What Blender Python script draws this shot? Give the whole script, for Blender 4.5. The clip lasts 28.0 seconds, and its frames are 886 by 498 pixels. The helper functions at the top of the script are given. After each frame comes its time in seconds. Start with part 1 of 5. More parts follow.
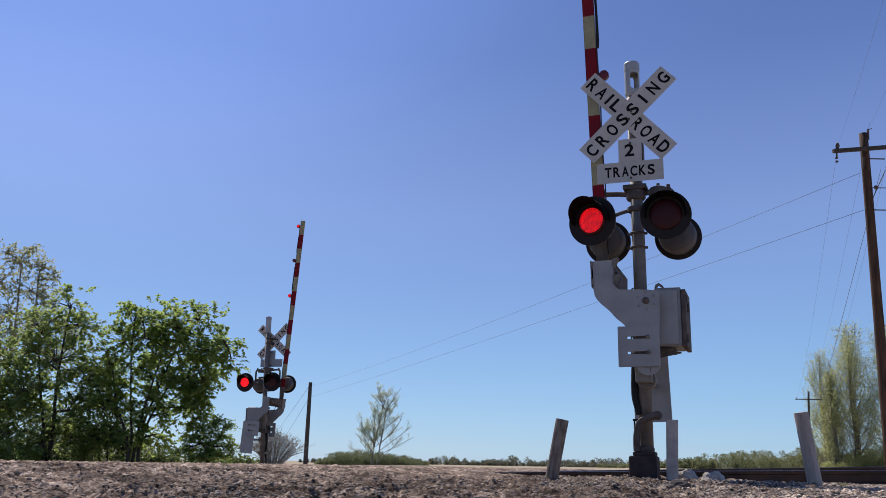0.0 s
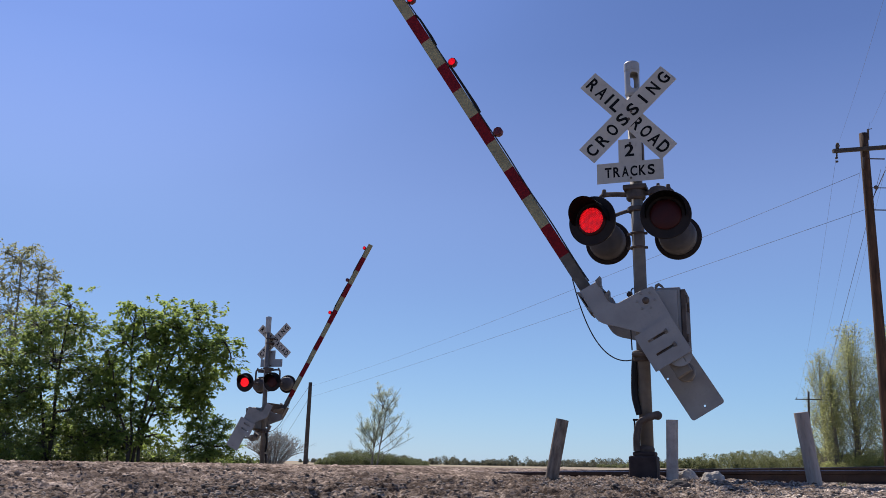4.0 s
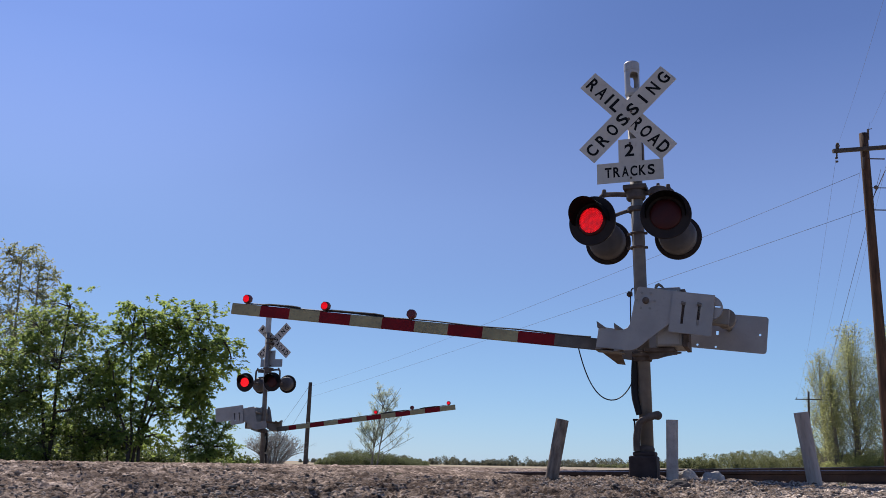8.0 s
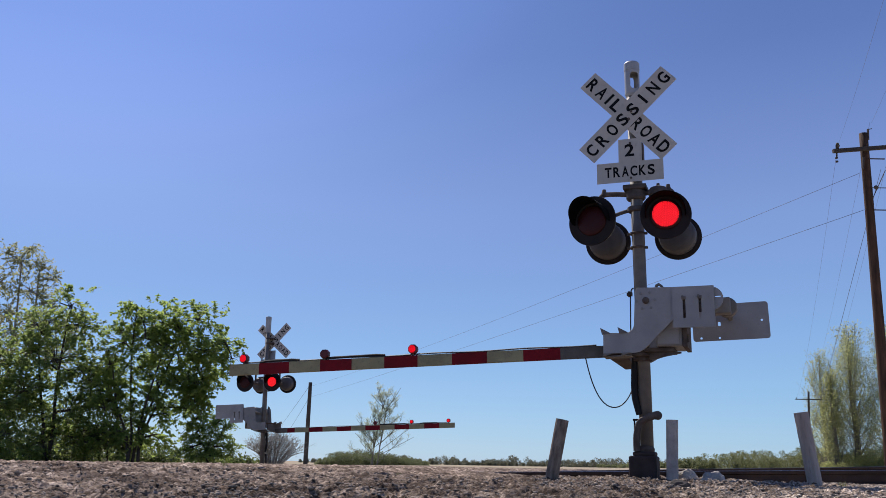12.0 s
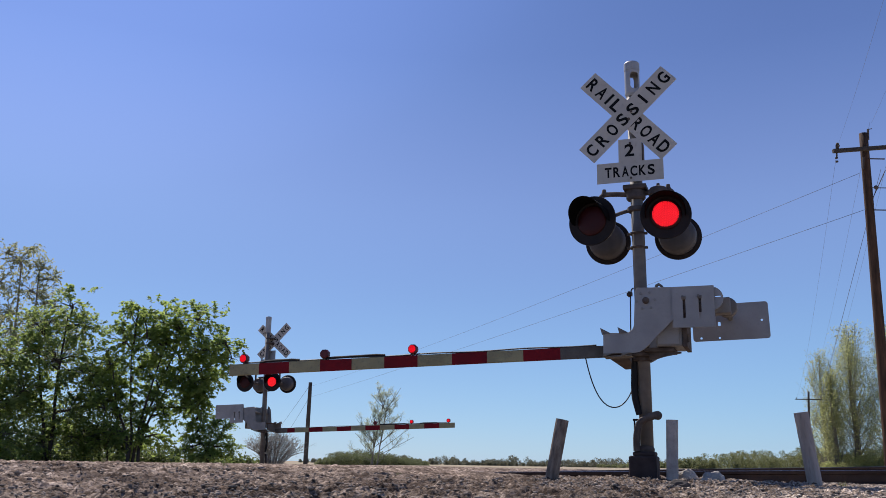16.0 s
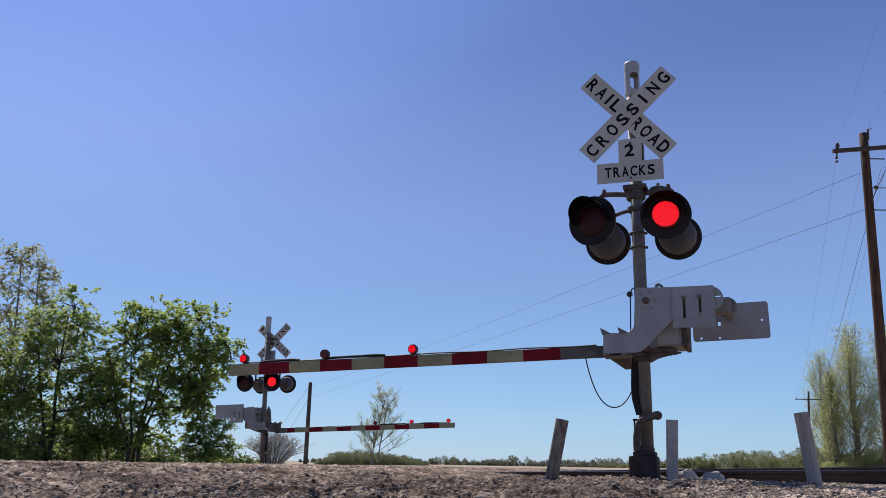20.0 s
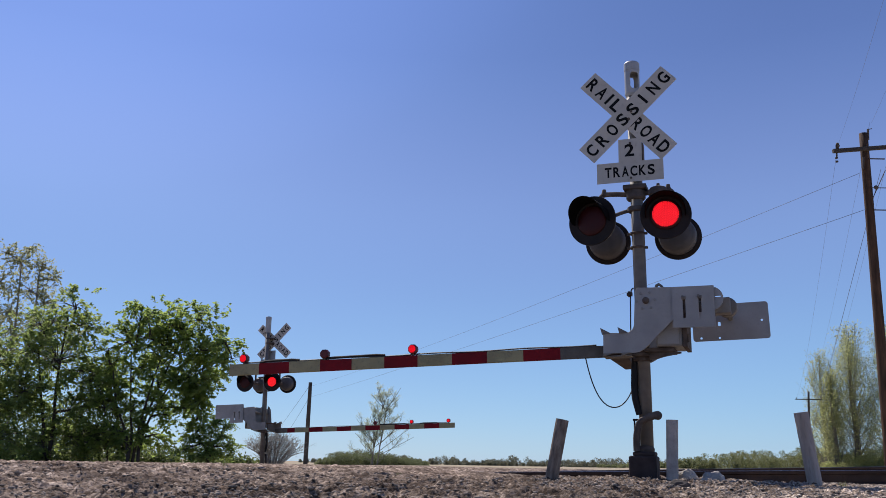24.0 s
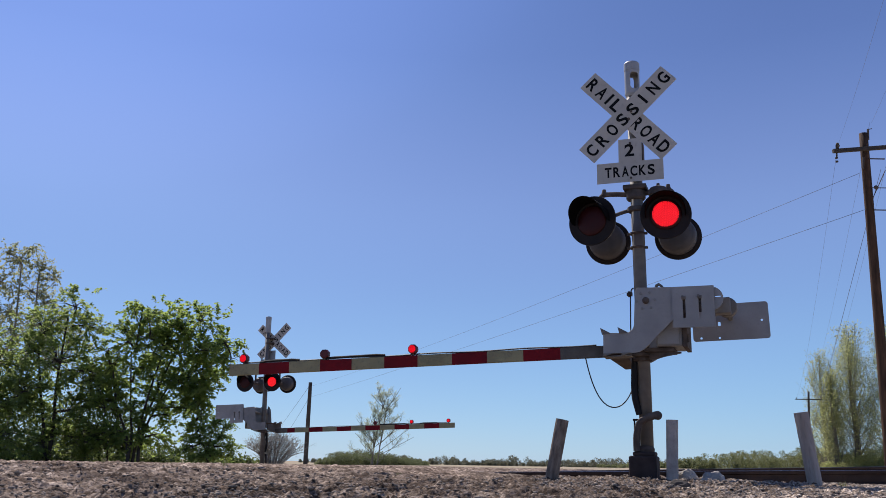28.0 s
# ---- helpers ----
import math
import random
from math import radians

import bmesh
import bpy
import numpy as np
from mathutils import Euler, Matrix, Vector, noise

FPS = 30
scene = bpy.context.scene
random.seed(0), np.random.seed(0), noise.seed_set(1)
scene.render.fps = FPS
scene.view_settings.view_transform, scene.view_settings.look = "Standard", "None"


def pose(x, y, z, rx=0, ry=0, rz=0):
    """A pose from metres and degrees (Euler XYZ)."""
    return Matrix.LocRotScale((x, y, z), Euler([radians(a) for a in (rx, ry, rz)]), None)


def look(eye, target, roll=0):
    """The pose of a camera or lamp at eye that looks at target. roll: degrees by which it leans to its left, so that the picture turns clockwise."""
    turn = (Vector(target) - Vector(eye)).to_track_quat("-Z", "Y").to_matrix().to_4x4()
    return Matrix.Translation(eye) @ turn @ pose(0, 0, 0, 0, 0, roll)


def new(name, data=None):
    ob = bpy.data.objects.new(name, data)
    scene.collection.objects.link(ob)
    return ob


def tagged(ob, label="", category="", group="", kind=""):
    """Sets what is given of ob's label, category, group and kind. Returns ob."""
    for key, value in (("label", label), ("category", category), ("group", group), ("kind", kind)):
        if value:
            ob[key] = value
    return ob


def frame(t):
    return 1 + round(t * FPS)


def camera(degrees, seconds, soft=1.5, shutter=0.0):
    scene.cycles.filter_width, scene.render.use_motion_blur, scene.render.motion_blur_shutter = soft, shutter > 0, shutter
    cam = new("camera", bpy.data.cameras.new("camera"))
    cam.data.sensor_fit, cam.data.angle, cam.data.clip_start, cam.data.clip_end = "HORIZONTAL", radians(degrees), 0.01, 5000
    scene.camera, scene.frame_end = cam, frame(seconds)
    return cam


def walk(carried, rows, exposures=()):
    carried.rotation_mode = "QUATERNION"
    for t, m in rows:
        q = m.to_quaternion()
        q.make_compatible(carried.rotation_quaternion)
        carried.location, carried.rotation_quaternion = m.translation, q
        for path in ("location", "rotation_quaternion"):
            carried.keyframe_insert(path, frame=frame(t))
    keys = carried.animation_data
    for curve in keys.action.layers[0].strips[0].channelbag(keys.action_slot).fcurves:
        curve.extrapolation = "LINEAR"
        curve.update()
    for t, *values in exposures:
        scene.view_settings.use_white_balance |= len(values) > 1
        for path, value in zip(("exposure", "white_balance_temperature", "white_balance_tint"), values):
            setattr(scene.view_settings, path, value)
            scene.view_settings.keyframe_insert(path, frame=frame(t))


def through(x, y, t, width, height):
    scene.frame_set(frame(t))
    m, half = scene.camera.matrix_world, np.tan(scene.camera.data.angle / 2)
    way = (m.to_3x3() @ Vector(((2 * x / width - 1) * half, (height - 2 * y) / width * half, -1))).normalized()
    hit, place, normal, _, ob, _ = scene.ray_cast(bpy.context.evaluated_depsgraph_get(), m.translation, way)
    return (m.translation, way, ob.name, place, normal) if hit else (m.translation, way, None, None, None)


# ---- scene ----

# ---- camera ----
cam = camera(52.373, 28.0, soft=0.75)
EYE = Vector((0, 0, 0.10))
PITCH = radians(13.393)
VIEW = look(EYE, EYE + Vector((0, math.cos(PITCH), math.sin(PITCH))), 0.994)
walk(cam, [(0, VIEW), (28, VIEW)], [(0, 0.0, 6500, 14), (28, 0.0, 6500, 14)])

# ---- light ----
SUN_AZ, SUN_EL = -28.0, 48.0      # degrees to the right of +y, and up
world = bpy.data.worlds.new("sky")
scene.world = world
world.use_nodes = True
wt = world.node_tree
sky = wt.nodes.new("ShaderNodeTexSky")
sky.sky_type = "NISHITA"
sky.sun_disc = False
sky.sun_elevation = radians(SUN_EL)
sky.sun_rotation = radians(SUN_AZ)
sky.altitude = 1500
sky.air_density = 1.0
sky.dust_density = 0.75
sky.ozone_density = 5.0
wt.nodes["Background"].inputs[1].default_value = 0.098
haze = wt.nodes.new("ShaderNodeMixRGB")      # blue haze over the whole sky
haze.inputs["Fac"].default_value = 0.55
towards = wt.nodes.new("ShaderNodeTexCoord").outputs["Generated"]
aloft = wt.nodes.new("ShaderNodeSeparateXYZ")
wt.links.new(towards, aloft.inputs[0])


def sky_ramp(fac, stops):
    r = wt.nodes.new("ShaderNodeValToRGB")
    r.color_ramp.interpolation = "CARDINAL"
    while len(r.color_ramp.elements) < len(stops):
        r.color_ramp.elements.new(0.5)
    for e, (p, c) in zip(r.color_ramp.elements, stops):
        e.position, e.color = p, (*c, 1)
    wt.links.new(fac, r.inputs["Fac"])
    return r.outputs["Color"]


# the haze deepens smoothly from the horizon upwards, and pales towards the sun
tone = sky_ramp(aloft.outputs["Z"], [(0.02, (0.227, 0.507, 0.827)), (0.17, (0.220, 0.400, 0.767)), (0.29, (0.222, 0.338, 0.712)), (0.43, (0.117, 0.203, 0.540)), (0.75, (0.080, 0.140, 0.413))])
facing = wt.nodes.new("ShaderNodeVectorMath")
facing.operation = "DOT_PRODUCT"
facing.inputs[1].default_value = (math.sin(radians(SUN_AZ)) * math.cos(radians(SUN_EL)), math.cos(radians(SUN_AZ)) * math.cos(radians(SUN_EL)), math.sin(radians(SUN_EL)))
wt.links.new(towards, facing.inputs[0])
halo = sky_ramp(facing.outputs["Value"], [(0.55, (0.52, 0.52, 0.52)), (0.74, (0.485, 0.485, 0.505)), (0.84, (0.61, 0.62, 0.62)), (0.91, (0.93, 0.93, 0.90)), (0.97, (1.06, 1.06, 1.01))])
lift = wt.nodes.new("ShaderNodeVectorMath")
lift.operation = "MULTIPLY"
wt.links.new(tone, lift.inputs[0])
wt.links.new(halo, lift.inputs[1])
deep = wt.nodes.new("ShaderNodeVectorMath")
deep.operation = "SCALE"
deep.inputs["Scale"].default_value = 20.0
wt.links.new(lift.outputs[0], deep.inputs[0])
wt.links.new(deep.outputs[0], haze.inputs["Color2"])
wt.links.new(sky.outputs[0], haze.inputs["Color1"])
wt.links.new(haze.outputs[0], wt.nodes["Background"].inputs[0])
sun = new("sun", bpy.data.lights.new("sun", "SUN"))
sun.data.energy = 4.8
sun.data.angle = radians(0.53)
sun.data.color = (1.0, 0.95, 0.87)
sd = Vector((math.sin(radians(SUN_AZ)) * math.cos(radians(SUN_EL)), math.cos(radians(SUN_AZ)) * math.cos(radians(SUN_EL)), math.sin(radians(SUN_EL))))
sun.matrix_world = look(sd * 60, (0, 0, 0))


# ---- materials ----
def material(name, base, second=None, rough=0.6, metal=0.0, scale=8.0, fine=60.0, bump=0.15, depth=0.01, third=None, vary=0.0, emit=0.0, spec=0.5, stretch=None):
    """Base colour broken by coarse and fine noise, with bump, and a change from piece to piece."""
    m = bpy.data.materials.new(name)
    m.use_nodes = True
    nt = m.node_tree
    b = nt.nodes["Principled BSDF"]
    b.inputs["Metallic"].default_value = metal
    b.inputs["Specular IOR Level"].default_value = spec
    co = nt.nodes.new("ShaderNodeTexCoord")
    n1, n2 = nt.nodes.new("ShaderNodeTexNoise"), nt.nodes.new("ShaderNodeTexNoise")
    n1.inputs["Scale"].default_value, n1.inputs["Detail"].default_value = scale, 6
    n2.inputs["Scale"].default_value, n2.inputs["Detail"].default_value = fine, 4
    mp = nt.nodes.new("ShaderNodeMapping")
    mp.inputs["Scale"].default_value = stretch or (1, 1, 1)
    nt.links.new(co.outputs["Object"], mp.inputs["Vector"])
    for n in (n1, n2):
        nt.links.new(mp.outputs["Vector"], n.inputs["Vector"])
    ramp = nt.nodes.new("ShaderNodeValToRGB")
    ramp.color_ramp.elements[0].position, ramp.color_ramp.elements[1].position = 0.36, 0.66
    second = second or tuple(c * 0.72 for c in base)
    ramp.color_ramp.elements[0].color, ramp.color_ramp.elements[1].color = (*second, 1), (*base, 1)
    nt.links.new(n1.outputs["Fac"], ramp.inputs["Fac"])
    mix = nt.nodes.new("ShaderNodeMixRGB")
    mix.inputs["Color2"].default_value = (*(third or tuple(c * 0.6 for c in base)), 1)
    r2 = nt.nodes.new("ShaderNodeValToRGB")
    r2.color_ramp.elements[0].position, r2.color_ramp.elements[1].position = 0.55, 0.75
    r2.color_ramp.elements[1].color = (0.6, 0.6, 0.6, 1)
    nt.links.new(n2.outputs["Fac"], r2.inputs["Fac"])
    nt.links.new(r2.outputs["Color"], mix.inputs["Fac"])
    nt.links.new(ramp.outputs["Color"], mix.inputs["Color1"])
    out = mix.outputs["Color"]
    if vary:
        g = nt.nodes.new("ShaderNodeNewGeometry")
        hs = nt.nodes.new("ShaderNodeHueSaturation")
        mr = nt.nodes.new("ShaderNodeMapRange")
        mr.inputs["To Min"].default_value, mr.inputs["To Max"].default_value = 1 - vary, 1 + vary
        nt.links.new(g.outputs["Random Per Island"], mr.inputs["Value"])
        nt.links.new(mr.outputs["Result"], hs.inputs["Value"])
        nt.links.new(out, hs.inputs["Color"])
        out = hs.outputs["Color"]
    nt.links.new(out, b.inputs["Base Color"])
    rr = nt.nodes.new("ShaderNodeMapRange")
    rr.inputs["To Min"].default_value, rr.inputs["To Max"].default_value = max(0.05, rough - 0.12), min(1.0, rough + 0.12)
    nt.links.new(n1.outputs["Fac"], rr.inputs["Value"])
    nt.links.new(rr.outputs["Result"], b.inputs["Roughness"])
    if bump:
        bp = nt.nodes.new("ShaderNodeBump")
        bp.inputs["Strength"].default_value, bp.inputs["Distance"].default_value = bump, depth
        nt.links.new(n2.outputs["Fac"], bp.inputs["Height"])
        nt.links.new(bp.outputs["Normal"], b.inputs["Normal"])
    if emit:
        b.inputs["Emission Color"].default_value = (*base, 1)
        b.inputs["Emission Strength"].default_value = emit
    return m


def leaf_material(name, base, second, through=0.45):
    """Thin leaves: gloss above, light coming through, changing from leaf to leaf."""
    m = bpy.data.materials.new(name)
    m.use_nodes = True
    nt = m.node_tree
    b = nt.nodes["Principled BSDF"]
    b.inputs["Roughness"].default_value = 0.5
    g = nt.nodes.new("ShaderNodeNewGeometry")
    ramp = nt.nodes.new("ShaderNodeValToRGB")
    ramp.color_ramp.elements[0].color, ramp.color_ramp.elements[1].color = (*base, 1), (*second, 1)
    co = nt.nodes.new("ShaderNodeTexCoord")
    n = nt.nodes.new("ShaderNodeTexNoise")
    n.inputs["Scale"].default_value = 0.9
    nt.links.new(co.outputs["Object"], n.inputs["Vector"])
    add = nt.nodes.new("ShaderNodeMath")
    add.operation = "MULTIPLY_ADD"
    nt.links.new(g.outputs["Random Per Island"], add.inputs[0])
    add.inputs[1].default_value = 0.6
    sub = nt.nodes.new("ShaderNodeMath")
    sub.operation = "MULTIPLY_ADD"
    nt.links.new(n.outputs["Fac"], sub.inputs[0])
    sub.inputs[1].default_value, sub.inputs[2].default_value = 1.2, -0.4
    nt.links.new(sub.outputs[0], add.inputs[2])
    nt.links.new(add.outputs[0], ramp.inputs["Fac"])
    nt.links.new(ramp.outputs["Color"], b.inputs["Base Color"])
    tr = nt.nodes.new("ShaderNodeBsdfTranslucent")
    hs = nt.nodes.new("ShaderNodeHueSaturation")
    hs.inputs["Hue"].default_value, hs.inputs["Value"].default_value = 0.497, 2.4
    nt.links.new(ramp.outputs["Color"], hs.inputs["Color"])
    nt.links.new(hs.outputs["Color"], tr.inputs["Color"])
    mx = nt.nodes.new("ShaderNodeMixShader")
    mx.inputs[0].default_value = through
    nt.links.new(b.outputs[0], mx.inputs[1])
    nt.links.new(tr.outputs[0], mx.inputs[2])
    nt.links.new(mx.outputs[0], nt.nodes["Material Output"].inputs["Surface"])
    return m


ALU = material("grey_painted_metal", (0.270, 0.257, 0.244), (0.20, 0.19, 0.18), 0.5, 0.25, 5, 45, 0.06, 0.003, third=(0.20, 0.185, 0.17))
CAPGREY = material("pale_cast_metal", (0.40, 0.40, 0.395), (0.32, 0.32, 0.315), 0.5, 0.2, 6, 45, 0.06, 0.003, third=(0.30, 0.29, 0.27))
GALV = material("galvanised_steel", (0.215, 0.195, 0.170), (0.145, 0.13, 0.115), 0.65, 0.2, 7, 60, 0.08, 0.003, third=(0.18, 0.15, 0.12))
PLATE = material("zinc_plate", (0.345, 0.330, 0.313), (0.275, 0.262, 0.248), 0.55, 0.3, 4, 38, 0.05, 0.003, third=(0.27, 0.255, 0.24))
RUSTY = material("weathered_iron", (0.16, 0.13, 0.11), (0.09, 0.07, 0.06), 0.75, 0.3, 9, 70, 0.3, 0.004, spec=0.12)
BLACK = material("black_enamel", (0.026, 0.020, 0.0185), (0.019, 0.015, 0.014), 0.7, 0.0, 6, 50, 0.05, 0.002, third=(0.025, 0.022, 0.02), spec=0.2)
BASECOVER = material("worn_dark_cast_iron", (0.062, 0.047, 0.044), (0.040, 0.030, 0.028), 0.75, 0.0, 9, 50, 0.1, 0.003, third=(0.03, 0.024, 0.022), spec=0.15)
FLATBLACK = material("flat_black_paint", (0.006, 0.005, 0.005), (0.004, 0.0035, 0.0035), 0.9, 0.0, 6, 50, 0.05, 0.002, spec=0.1)
HOUSING = material("dull_grey_housing", (0.105, 0.097, 0.094), (0.075, 0.069, 0.067), 0.6, 0.2, 6, 40, 0.08, 0.003)
RUBBER = material("black_rubber", (0.02, 0.019, 0.019), (0.013, 0.012, 0.012), 0.75, 0, 8, 80, 0.1, 0.002, spec=0.25)
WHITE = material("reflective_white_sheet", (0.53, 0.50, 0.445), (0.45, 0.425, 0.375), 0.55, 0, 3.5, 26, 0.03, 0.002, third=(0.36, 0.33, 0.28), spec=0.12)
SIGNBACK = material("bare_sign_back", (0.30, 0.31, 0.32), (0.23, 0.24, 0.25), 0.5, 0.4, 5, 40, 0.05, 0.002)
INK = material("black_lettering", (0.008, 0.008, 0.008), (0.011, 0.011, 0.011), 0.7, 0, 8, 60, 0.02, 0.001, spec=0.1)
ARMWHITE = material("aged_white_reflective_tape", (0.36, 0.322, 0.18), (0.27, 0.242, 0.14), 0.7, 0, 4, 34, 0.06, 0.002, third=(0.17, 0.155, 0.11), spec=0.2)
ARMRED = material("faded_red_reflective_tape", (0.215, 0.007, 0.014), (0.15, 0.005, 0.010), 0.7, 0, 4, 34, 0.06, 0.002, third=(0.13, 0.006, 0.010), spec=0.2)
ARMGREY = material("bare_aluminium", (0.16, 0.145, 0.125), (0.10, 0.09, 0.078), 0.6, 0.2, 6, 45, 0.06, 0.002, spec=0.12)
LENS = material("dark_red_lens", (0.045, 0.004, 0.005), (0.032, 0.003, 0.004), 0.5, 0, 12, 90, 0.2, 0.002, spec=0.25)
LAMPRED = material("red_lamp_plastic", (0.13, 0.004, 0.008), (0.08, 0.003, 0.005), 0.45, 0, 10, 70, 0.1, 0.002)
LED = material("lit_red_diodes", (1.0, 0.012, 0.020), (0.62, 0.007, 0.011), 0.4, 0, 34, 110, 0, third=(0.40, 0.004, 0.007), emit=1.7)
LEDBASE = material("dim_red_diode_board", (0.75, 0.008, 0.014), (0.55, 0.006, 0.010), 0.4, 0, 30, 120, 0, emit=0.2)
LEDWEAK = material("uneven_red_diodes", (0.85, 0.008, 0.012), (0.30, 0.004, 0.006), 0.4, 0, 26, 60, 0, third=(0.12, 0.002, 0.003), emit=1.0)
GLOW = material("lit_red_lamp", (0.80, 0.006, 0.016), (0.55, 0.004, 0.010), 0.5, 0, 40, 120, 0, third=(0.35, 0.002, 0.006), emit=0.95, spec=0.1)
for m_ in (LED, LEDWEAK, GLOW):
    wk = m_.node_tree
    wk.links.new(wk.nodes["Principled BSDF"].inputs["Base Color"].links[0].from_socket, wk.nodes["Principled BSDF"].inputs["Emission Color"])
LEDWEAK.node_tree.nodes["Principled BSDF"].inputs["Emission Strength"].default_value = 1.25
PALEPOST = material("pale_weathered_post", (0.50, 0.42, 0.36), (0.34, 0.28, 0.235), 0.85, 0, 14, 75, 0.4, 0.004, third=(0.16, 0.14, 0.12), spec=0.15, stretch=(1, 1, 0.18))
WOODGREY = material("weathered_grey_wood", (0.31, 0.25, 0.195), (0.15, 0.118, 0.092), 0.85, 0, 20, 90, 0.6, 0.008, third=(0.075, 0.06, 0.05), spec=0.12, stretch=(1, 1, 0.3))
STEELPOST = material("dull_galvanised_post", (0.50, 0.43, 0.375), (0.36, 0.31, 0.27), 0.75, 0.0, 12, 80, 0.15, 0.003, third=(0.2, 0.18, 0.16))
POLEWOOD = material("creosoted_pole_wood", (0.115, 0.066, 0.042), (0.048, 0.030, 0.021), 0.85, 0, 9, 40, 0.7, 0.012, third=(0.035, 0.024, 0.018), spec=0.12, stretch=(1, 1, 0.12))
DARKWOOD = material("dark_pole_wood", (0.07, 0.055, 0.045), (0.045, 0.037, 0.03), 0.85, 0, 3, 40, 0.4, 0.01)
CABLE = material("black_cable", (0.035, 0.037, 0.042), (0.025, 0.026, 0.03), 0.55, 0, 20, 90, 0)
WIRE = material("weathered_wire", (0.20, 0.21, 0.24), (0.15, 0.16, 0.19), 0.8, 0.0, 2, 20, 0, spec=0.1)
RAILSTEEL = material("rusty_rail_steel", (0.10, 0.065, 0.05), (0.06, 0.04, 0.032), 0.7, 0.4, 3, 40, 0.25, 0.003, spec=0.12)
RAILHEAD = material("polished_rail_head", (0.55, 0.54, 0.52), (0.45, 0.44, 0.43), 0.28, 0.9, 2, 30, 0.03, 0.001)
TIE = material("old_timber_tie", (0.09, 0.075, 0.062), (0.055, 0.045, 0.04), 0.9, 0, 5, 50, 0.5, 0.008, spec=0.12)
BALLAST = material("grey_ballast_stone", (0.56, 0.465, 0.375), (0.34, 0.275, 0.215), 0.9, 0, 9, 60, 0.6, 0.02, vary=0.3, spec=0.12)
STONE = material("pale_field_stone", (0.50, 0.45, 0.385), (0.36, 0.32, 0.27), 0.9, 0, 9, 70, 0.5, 0.01, spec=0.12)
GRAVEL = material("mixed_gravel_stone", (0.34, 0.277, 0.215), (0.22, 0.178, 0.138), 0.95, 0, 22, 140, 0.5, 0.004, vary=0.35, spec=0.12)
CLOD = material("dry_earth_clod", (0.33, 0.25, 0.19), (0.20, 0.15, 0.112), 0.95, 0, 30, 160, 0.7, 0.004, spec=0.1)
TWIG = material("grey_young_bark", (0.20, 0.185, 0.155), (0.13, 0.12, 0.10), 0.9, 0, 5, 40, 0.3, 0.005)
BARK = material("brown_bark", (0.075, 0.057, 0.045), (0.045, 0.034, 0.027), 0.9, 0, 5, 40, 0.5, 0.01)
PALEBARK = material("pale_bark", (0.36, 0.33, 0.29), (0.2, 0.18, 0.155), 0.9, 0, 3, 30, 0.4, 0.01)
LEAF = leaf_material("maple_leaf", (0.096, 0.134, 0.036), (0.182, 0.226, 0.060), 0.72)
LEAFDARK = leaf_material("dark_thicket_leaf", (0.092, 0.128, 0.038), (0.185, 0.222, 0.068), 0.70)
# leaf colour darkened to carry the shade beneath and behind the trees
LEAFSHADE = leaf_material("shaded_undergrowth_leaf", (0.045, 0.066, 0.022), (0.100, 0.122, 0.038), 0.5)
LEAFOLIVE = leaf_material("olive_spring_leaf", (0.150, 0.160, 0.088), (0.235, 0.245, 0.138), 0.60)
LEAFPALE = leaf_material("young_poplar_leaf", (0.165, 0.180, 0.074), (0.245, 0.252, 0.104), 0.64)
LEAFYOUNG = leaf_material("young_sapling_leaf", (0.24, 0.28, 0.19), (0.36, 0.40, 0.30), 0.45)
LEAFBUD = leaf_material("bud_twig", (0.16, 0.15, 0.12), (0.30, 0.28, 0.24), 0.3)
LEAFMOUND = leaf_material("low_bush_leaf", (0.060, 0.074, 0.030), (0.115, 0.128, 0.052), 0.42)
LEAFFAR = leaf_material("far_scrub_leaf", (0.080, 0.085, 0.052), (0.13, 0.13, 0.08), 0.28)
LEAFEDGE = leaf_material("pale_willow_leaf", (0.100, 0.112, 0.048), (0.165, 0.175, 0.074), 0.42)


# ---- mesh helpers ----
def part(name, bm, mat, parent=None, label="", smooth=False):
    me = bpy.data.meshes.new(name)
    bm.to_mesh(me)
    bm.free()
    me.materials.append(mat)
    if smooth:
        me.polygons.foreach_set("use_smooth", [True] * len(me.polygons))
    ob = new(name, me)
    ob.parent = parent
    return tagged(ob, label)


def sheet(name, verts, faces, mat, parent=None, label="", smooth=False):
    me = bpy.data.meshes.new(name)
    me.from_pydata([tuple(v) for v in verts], [], [tuple(f) for f in faces])
    me.materials.append(mat)
    if smooth:
        me.polygons.foreach_set("use_smooth", [True] * len(me.polygons))
    ob = new(name, me)
    ob.parent = parent
    return tagged(ob, label)


def thing(name, m, label, category, group="", kind=""):
    ob = new(name)
    ob.matrix_basis = m
    ob.empty_display_size = 0.2
    return tagged(ob, label, category, group, kind)


def box(bm, lo, hi, bevel=0.0, m=None):
    lo, hi = Vector(lo), Vector(hi)
    r = bmesh.ops.create_cube(bm, size=1.0, matrix=Matrix.Translation((lo + hi) / 2) @ Matrix.Diagonal((*(hi - lo), 1)))
    vs = r["verts"]
    if bevel:
        es = list({e for v in vs for e in v.link_edges})
        g = bmesh.ops.bevel(bm, geom=es, offset=bevel, segments=2, affect="EDGES", profile=0.5)
        vs = list({v for f in g["faces"] for v in f.verts} | {v for v in vs if v.is_valid})
    if m is not None:
        bmesh.ops.transform(bm, matrix=m, verts=vs)
    return bm


